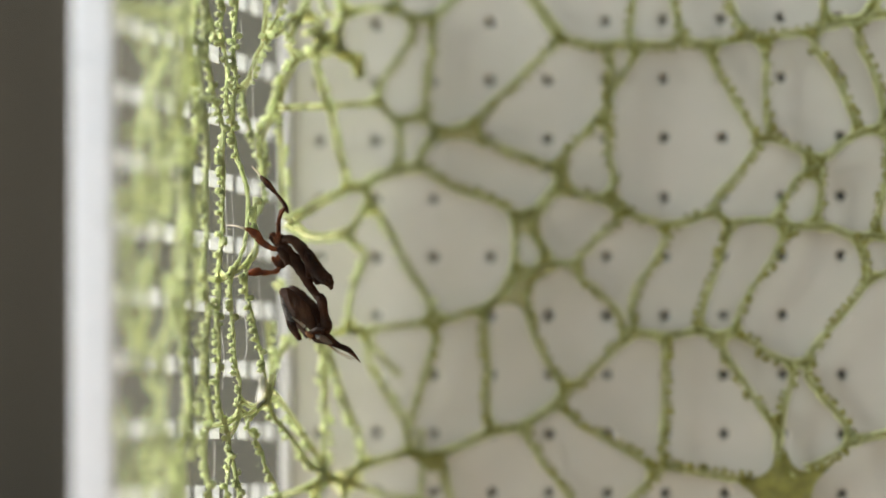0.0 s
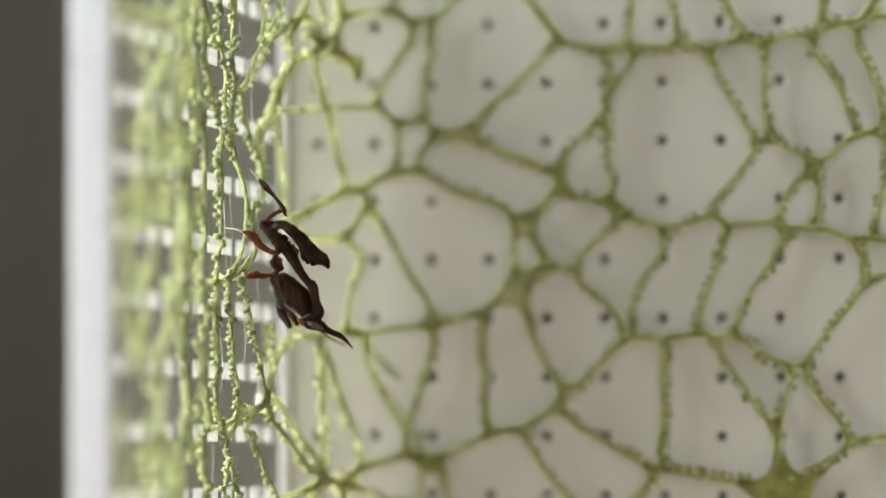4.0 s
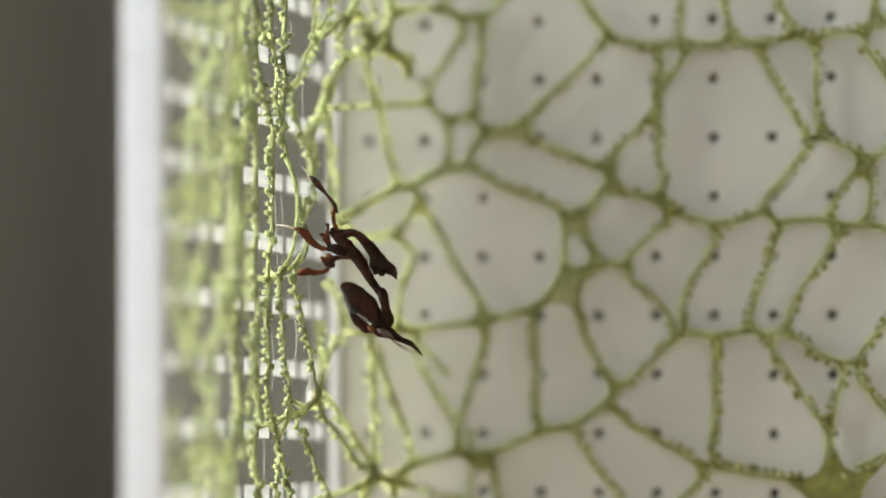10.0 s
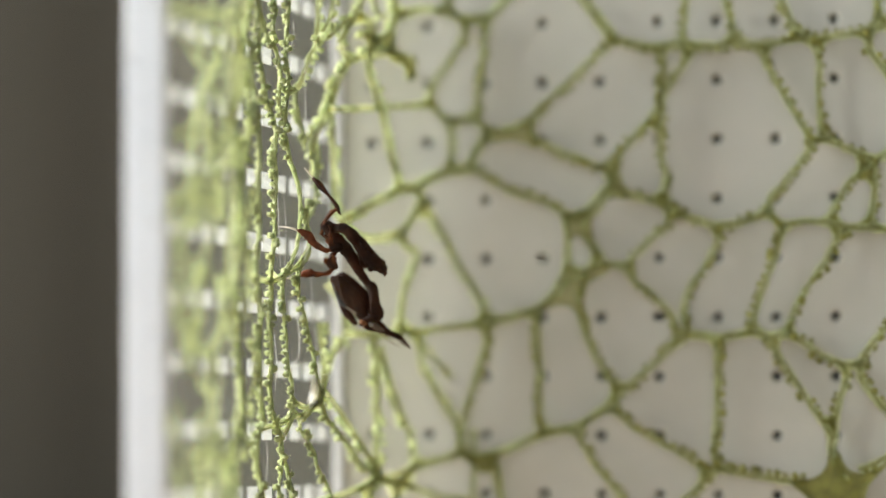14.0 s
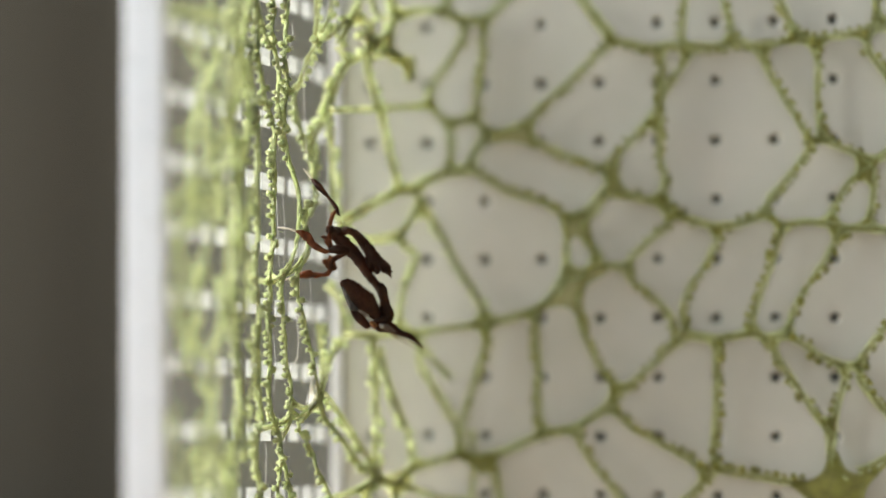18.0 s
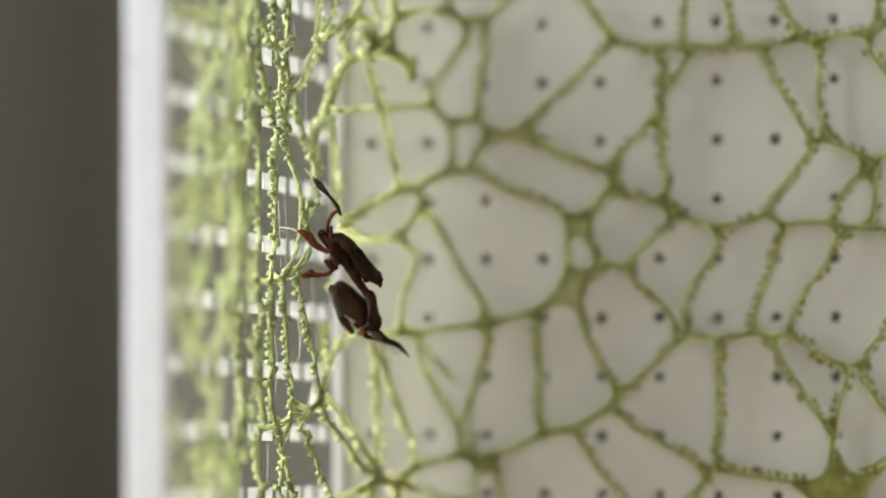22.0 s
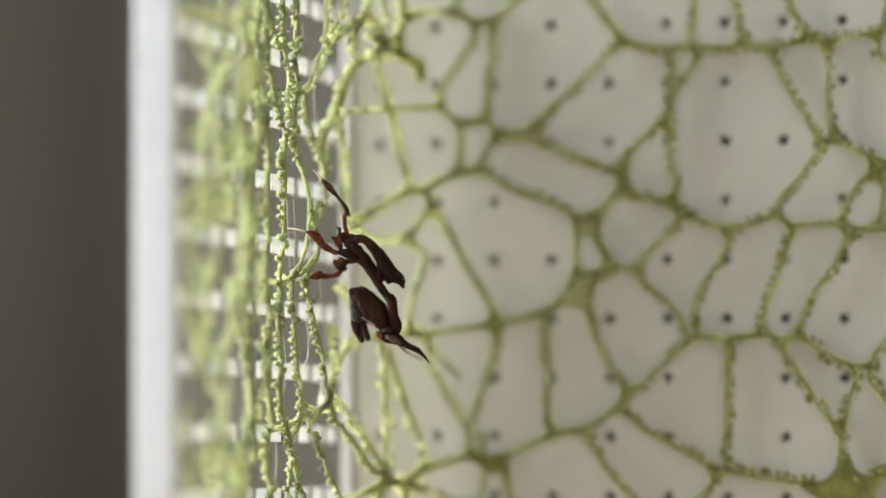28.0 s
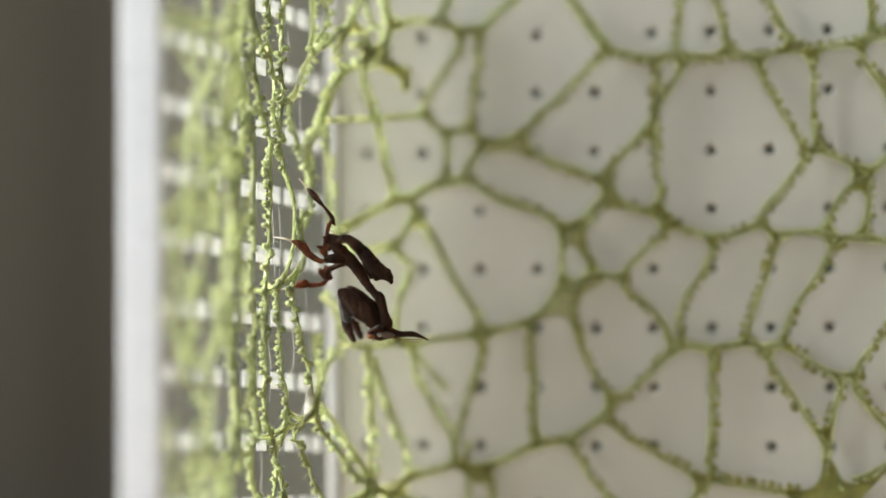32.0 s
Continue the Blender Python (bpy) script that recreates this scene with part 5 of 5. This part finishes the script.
        for k in range(9):
            u = k / 8
            x, z = 3.45 + 1.50 * u + dx, -8.85 - 1.18 * u + dz
            limb("spine", [(x, y - 0.25, z), (x - 0.14, y - 0.3, z - 0.20), (x - 0.28, y - 0.3, z - 0.42)], [0.13, 0.10, 0.02], FOOT, thigh, "pale spine")
        for k in range(6):
            x, z = 1.66 + 0.10 * k + 0.02 * k * k + dx, -7.2 - 0.42 * k + dz
            lower.append(limb("spine", [(x, y, z), (x - 0.22, y, z - 0.16)], [0.09, 0.02], SHIN, thigh))
    flat_part("face", [(6.25, -11.14), (7.00, -11.30), (7.60, -11.75), (8.10, -12.35), (7.55, -12.50), (6.80, -12.22), (6.30, -11.75)], -0.62, 0.5, TAN, head, "pale tan side of the face", 0.03)
    flat_part("lobe", [(4.95, -3.55), (5.45, -3.70), (6.05, -3.98), (5.72, -4.55), (5.10, -4.60)], 0.35, 0.5, RUSSET, abdomen, "russet translucent lobe", 0.08)
    flat_part("lobe", [(3.40, -1.95), (3.95, -2.05), (4.40, -3.05), (3.98, -3.35), (3.55, -2.70)], 0.3, 0.6, RUSSET, abdomen, "russet translucent lobe", 0.08)
    for k in range(9):
        u = k / 8
        x, z = 3.35 + 3.9 * u, 0.95 - 4.3 * u
        limb("bristle", [(x - 0.1, 0.4, z - 0.1), (x + 0.10 + 0.05 * (k % 3), 0.4, z + 0.12)], [0.22, 0.03], BROWN, abdomen)
    for k, (x, z) in enumerate([(3.3, -1.5), (3.75, -1.95), (4.35, -2.75), (4.75, -3.5)]):
        limb("bristle", [(x + 0.15, 0.4, z), (x - 0.22, 0.4, z - 0.05 - 0.04 * k)], [0.26, 0.03], BROWN, abdomen)
    moving = []
    knee = (0.63, -0.20, 3.78)
    thigh = limb("hind_femur", [(1.15, 0.00, -0.29), (0.70, 0.00, 0.80), (0.38, 0.00, 1.80), (0.36, -0.15, 2.84), (0.63, -0.20, 3.78)], [0.45, 0.60, 0.55, 0.50, 0.50], RUSSET, body)
    flat_part("lobe", [(0.30, 2.55), (0.05, 2.75), (-0.02, 3.15), (0.22, 3.02), (0.45, 3.35), (0.60, 3.05)], -0.1, 0.4, RUSSET, thigh, "", 0.05)
    shin = limb("hind_shin", [(0.66, -0.20, 3.50), (0.45, -0.22, 4.05), (-0.02, -0.25, 4.72), (-0.70, -0.20, 5.55), (-1.30, -0.20, 6.22), (-1.90, -0.10, 6.92), (-2.62, 0.00, 7.67)], [0.55, 0.60, 0.42, 0.40, 0.62, 0.98, 0.70, 0.22], BROWN, body)
    flat_part("lobe", [(0.35, 3.95), (0.85, 3.75), (0.92, 3.25), (1.08, 2.85), (0.66, 3.05), (0.45, 3.45)], -0.2, 0.5, BROWN, shin, "", 0.05)
    flat_part("blade", [(-0.95, 5.95), (-1.05, 6.45), (-1.55, 7.00), (-1.90, 6.95), (-1.75, 6.45), (-1.35, 6.05)], -0.35, 0.5, RUSSET, shin, "russet blade on the shin", 0.05)
    limb("foot", [(-2.55, 0.00, 7.60), (-3.10, 0.00, 8.25), (-3.70, 0.15, 8.95)], [0.22, 0.20, 0.10], FOOT, shin, "pale thin foot")
    moving.append((thigh, shin, (0.38, 0.00, 1.80), knee))
    knee = (-0.43, -0.60, -1.51)
    thigh = limb("middle_femur", [(2.02, -0.30, -1.73), (0.72, -0.60, -1.44), (-0.43, -0.60, -1.51)], [1.15, 1.30, 0.65], BROWN, body)
    shin = flat_part("middle_shin", [(-4.68, 1.01), (-3.89, 1.08), (-2.95, 0.79), (-2.38, 0.07), (-2.09, -0.58), (-1.08, -1.23), (-0.29, -1.51), (-0.86, -1.95), (-1.87, -1.51), (-2.88, -0.86), (-3.75, 0.07)], -0.7, 0.6, RUSSET, body, "russet lobed shin", 0.16)
    flat_part("lobe", [(-0.29, -1.59), (-0.72, -0.72), (-1.23, -0.00), (-1.15, 0.43), (-0.65, 0.29), (-0.43, 1.15), (-0.72, 1.59), (-0.14, 1.51), (-0.14, 0.14), (0.07, -1.01)], -0.5, 0.5, RUSSET, shin, "", 0.2)
    limb("foot", [(-4.54, -0.70, 0.94), (-5.62, -0.50, 1.30), (-6.92, 0.00, 1.44)], [0.29, 0.22, 0.14], FOOT, shin, "pale thin foot")
    moving.append((thigh, shin, (2.02, -0.30, -1.73), knee))
    knee = (-0.14, 0.90, -3.89)
    thigh = limb("front_femur", [(2.31, 0.50, -2.16), (0.86, 0.90, -2.52), (0.00, 0.90, -3.03), (-0.14, 0.90, -3.89)], [0.86, 0.72, 0.72, 0.65], BROWN, body)
    shin = flat_part("front_shin", [(-4.68, -4.76), (-3.75, -4.18), (-2.95, -3.96), (-2.38, -4.32), (-1.73, -4.40), (-1.01, -4.32), (-0.14, -3.82), (0.14, -4.04), (-0.58, -4.76), (-1.73, -4.90), (-2.88, -5.04), (-3.89, -5.04)], 0.9, 0.6, RUSSET, body, "russet lobed shin", 0.16)
    flat_part("lobe", [(0.00, -4.18), (0.58, -3.60), (0.22, -3.03), (0.29, -2.45), (-0.43, -2.31), (-0.58, -2.74), (-1.15, -2.59), (-1.30, -3.17), (-0.86, -3.31), (-1.01, -3.60)], 0.9, 0.5, RUSSET, shin, "", 0.2)
    limb("foot", [(-4.47, 0.90, -4.76), (-5.40, 0.70, -5.04), (-6.49, 0.30, -5.33)], [0.29, 0.22, 0.14], FOOT, shin, "pale thin foot")
    moving.append((thigh, shin, (2.31, 0.50, -2.16), knee))
    limb("palp", [(4.75, -1.0, -10.95), (5.15, -1.1, -11.30), (5.60, -0.95, -11.45)], [0.36, 0.75, 0.4], PALP, head, "orange mouthpart")
    limb("palp", [(5.25, -0.9, -11.45), (5.35, -0.95, -11.80), (5.2, -0.9, -12.0)], [0.26, 0.22, 0.08], PALP, head, "orange mouthpart")
    return body, abdomen, head, fore, moving


# Bend and roll of the abdomen on the body: seconds, degrees.
BEND = [(0, -1.4, 30), (0.5, -0.8, 26), (1, -1.6, 22), (1.5, -3.1, 17), (2, -4.0, 12), (2.5, -5.6, 14), (3, -7.4, 17), (3.5, -9.5, 30), (5.5, -3.3, 24), (6, -6.1, 18), (6.5, -1.5, 21), (7, -2.5, 24), (7.5, -1.8, 36), (8, -3.5, 46), (8.5, -2.6, 17), (9, -2.2, 10), (9.5, -0.4, 9), (10, -3.6, 8), (10.5, -2.5, 7), (11, -2.1, 6), (11.5, -2.3, 10), (12, -0.5, 14), (12.5, -3.1, 5), (13, -3.4, 0), (13.5, -1.6, 19), (14, -5.4, 46), (14.5, -0.1, 36), (16.5, -3.1, 46), (17, -7.4, 46), (17.5, -3.9, 22), (18, 0.1, 12), (18.5, -2.5, 11), (19, -2.5, 10), (19.5, -2.5, 10), (20, -2.5, 10), (20.5, -2.5, 17), (21, -2.5, 24), (21.5, -2.5, 46), (22, -2.5, 48), (22.5, -12.5, 43), (23, -3.7, 0), (23.5, -3.4, 26), (24, -15.5, 48), (24.5, 1.9, 18), (25, 0.2, 34), (25.5, 0.3, 31), (27.5, -0.7, 18), (28, -2.2, 22), (28.5, -1.8, 22), (29, -2.4, 22), (29.5, -2.4, 28), (30, -1.8, 34), (30.5, -3.5, 19), (31, -2.5, 12), (31.5, -0.7, 24), (32, -4.3, 30)]
# Nod of the head: seconds, degrees.
NOD = [(0, 0), (28, 0), (29, -2), (30, -10), (31, -20), (32, -21)]
# Sway of the insect: seconds, lean in degrees, turn in degrees, shift to the side and up in millimetres.
SWAY_A = [(0, 1.1, 0.0, -1.37, -1.16), (0.5, -2.1, 0.0, -0.77, -0.55), (1, -0.6, 0.0, -0.77, -0.66), (1.5, -1.6, 0.0, -0.80, -0.22), (2, -0.7, 0.0, -0.76, -0.02), (2.5, -1.0, 5.8, -1.02, -0.20), (3, -5.3, 4.3, -0.85, 0.46), (3.5, -1.7, 0.0, -2.43, 1.02), (5.5, 1.4, 0.0, -1.71, -0.44), (6, -3.9, 0.0, -0.21, 0.21), (6.5, 1.2, 0.0, -0.58, -1.26), (7, 2.6, 0.0, -0.82, -0.79), (7.5, 8.3, 31.5, -0.85, -2.47), (8, 1.3, 0.7, -1.30, -0.46), (8.5, -3.8, 0.0, 0.16, 0.82), (9, -1.3, 0.0, -0.07, -0.14), (9.5, 3.0, 0.0, -0.43, -0.62)]
SWAY_B = [(10, 0.2, 0.0, 0.02, -0.54), (10.5, 1.1, 0.0, -0.47, -0.49), (11, 0.0, 0.0, -0.03, -0.40), (11.5, 1.0, 0.0, -0.15, -0.57), (12, 1.7, 6.3, -0.12, -1.31), (12.5, -0.9, 0.0, -0.25, 0.06), (13, 0.1, 0.0, -0.00, 0.03), (13.5, 5.7, 0.0, -0.84, -1.89), (14, 0.4, 15.9, -1.43, 0.45), (14.5, -4.0, 19.1, 0.23, 0.33), (16.5, -5.8, 8.4, -1.74, 1.32), (17, -2.1, 16.4, -1.89, 0.69), (17.5, -7.1, 0.0, -0.04, 1.67), (18, -2.6, 12.3, -0.56, 0.07), (18.5, -1.9, 0.0, -0.50, 0.06), (19, -0.8, 0.0, -0.42, -0.15), (19.5, -1.0, 0.0, -0.60, -0.22), (20, -0.9, 0.0, -0.30, -0.20)]
SWAY_C = [(20.5, -1.1, 0.0, -0.35, -0.19), (21, 0.3, 0.0, -1.24, -0.21), (21.5, -2.6, 23.7, -2.26, -0.01), (22, -0.3, 16.5, -1.80, -0.62), (22.5, -10.9, 24.8, -1.19, 0.58), (23, -5.1, 0.0, -0.28, 0.78), (23.5, 0.8, 0.0, -2.57, -1.39), (24, -2.0, 0.0, -1.79, 1.58), (24.5, -2.8, 0.0, -0.29, -0.16), (25, -4.8, 10.9, -0.58, 0.89), (25.5, 0.1, 16.9, -1.02, -0.30), (27.5, -2.8, 0.3, 0.40, 0.64), (28, 1.7, 0.0, -0.20, -0.70), (28.5, -3.8, 0.0, 0.14, 0.80), (29, 1.3, 0.0, -0.20, 0.17), (29.5, -0.1, 0.0, 0.03, 0.19), (30, 0.8, 0.0, -0.46, -0.11), (30.5, -2.6, 0.0, -0.29, 0.55), (31, -2.2, 0.0, 0.03, 0.40), (31.5, 3.6, 0.0, -0.48, -1.18), (32, -2.7, 0.0, -0.33, 0.21)]


# Opening of the fore shins from their thighs: seconds, degrees.
OPEN = [(0, 2), (1, 5), (2, 7), (3, 7), (5.5, 0), (6, 0), (7, 9), (8, 16), (8.5, 5), (9, -4), (13, -5), (20, -4), (25, 0), (27.5, 7), (28, 10), (29, 14), (30, 15), (31, 13), (32, 11)]


def motions():
    body, abdomen, head, fore, moving = insect
    sway = [(t, Matrix.Translation((x * UNIT, 0, z * UNIT)) @ pose(0, 0, 0, 0, lean, 0) @ pose(0, 0, 0, 0, 0, turn))
            for t, lean, turn, x, z in SWAY_A + SWAY_B + SWAY_C]
    walk(body, [(t, MANTIS_AT @ s) for t, s in sway])
    root = Vector(((0.86, 0.4, 1.15))) * UNIT
    spine = Vector((0.55, 0, -0.835))
    walk(abdomen, [(t, Matrix.Translation(root) @ pose(0, 0, 0, 0, a, 0) @ Matrix.Rotation(radians(roll), 4, spine) @ Matrix.Translation(-root))
                   for t, a, roll in BEND])
    nape = Vector((6.3, 0, -11.3)) * UNIT
    walk(head, [(t, Matrix.Translation(nape) @ pose(0, 0, 0, 0, a, 0) @ Matrix.Translation(-nape)) for t, a in NOD])
    neck = Vector(((7.35, 0, -9.01))) * UNIT
    for thigh, lower, joint in fore:
        walk(thigh, [(t, Matrix.Translation(neck) @ Matrix.Rotation(radians(0.8 * roll), 4, spine) @ Matrix.Translation(-neck))
                     for t, a, roll in BEND])
        joint = Vector(joint) * UNIT
        for piece in lower:
            walk(piece, [(t, Matrix.Translation(joint) @ pose(0, 0, 0, 0, a, 0) @ Matrix.Translation(-joint)) for t, a in OPEN])
    for femur, shin, hip, knee in moving:
        hip, knee = Vector(hip) * UNIT, Vector(knee) * UNIT
        # the shin holds on to the yarn while the body sways; the thigh turns about the knee
        walk(shin, [(t, s.inverted()) for t, s in sway])
        rows = []
        for t, s in sway:
            at = s.inverted() @ knee
            q = (hip - knee).rotation_difference(hip - at)
            rows.append((t, Matrix.Translation(at) @ q.to_matrix().to_4x4() @ Matrix.Translation(-knee)))
        walk(femur, rows)


insect = mantis()
motions()
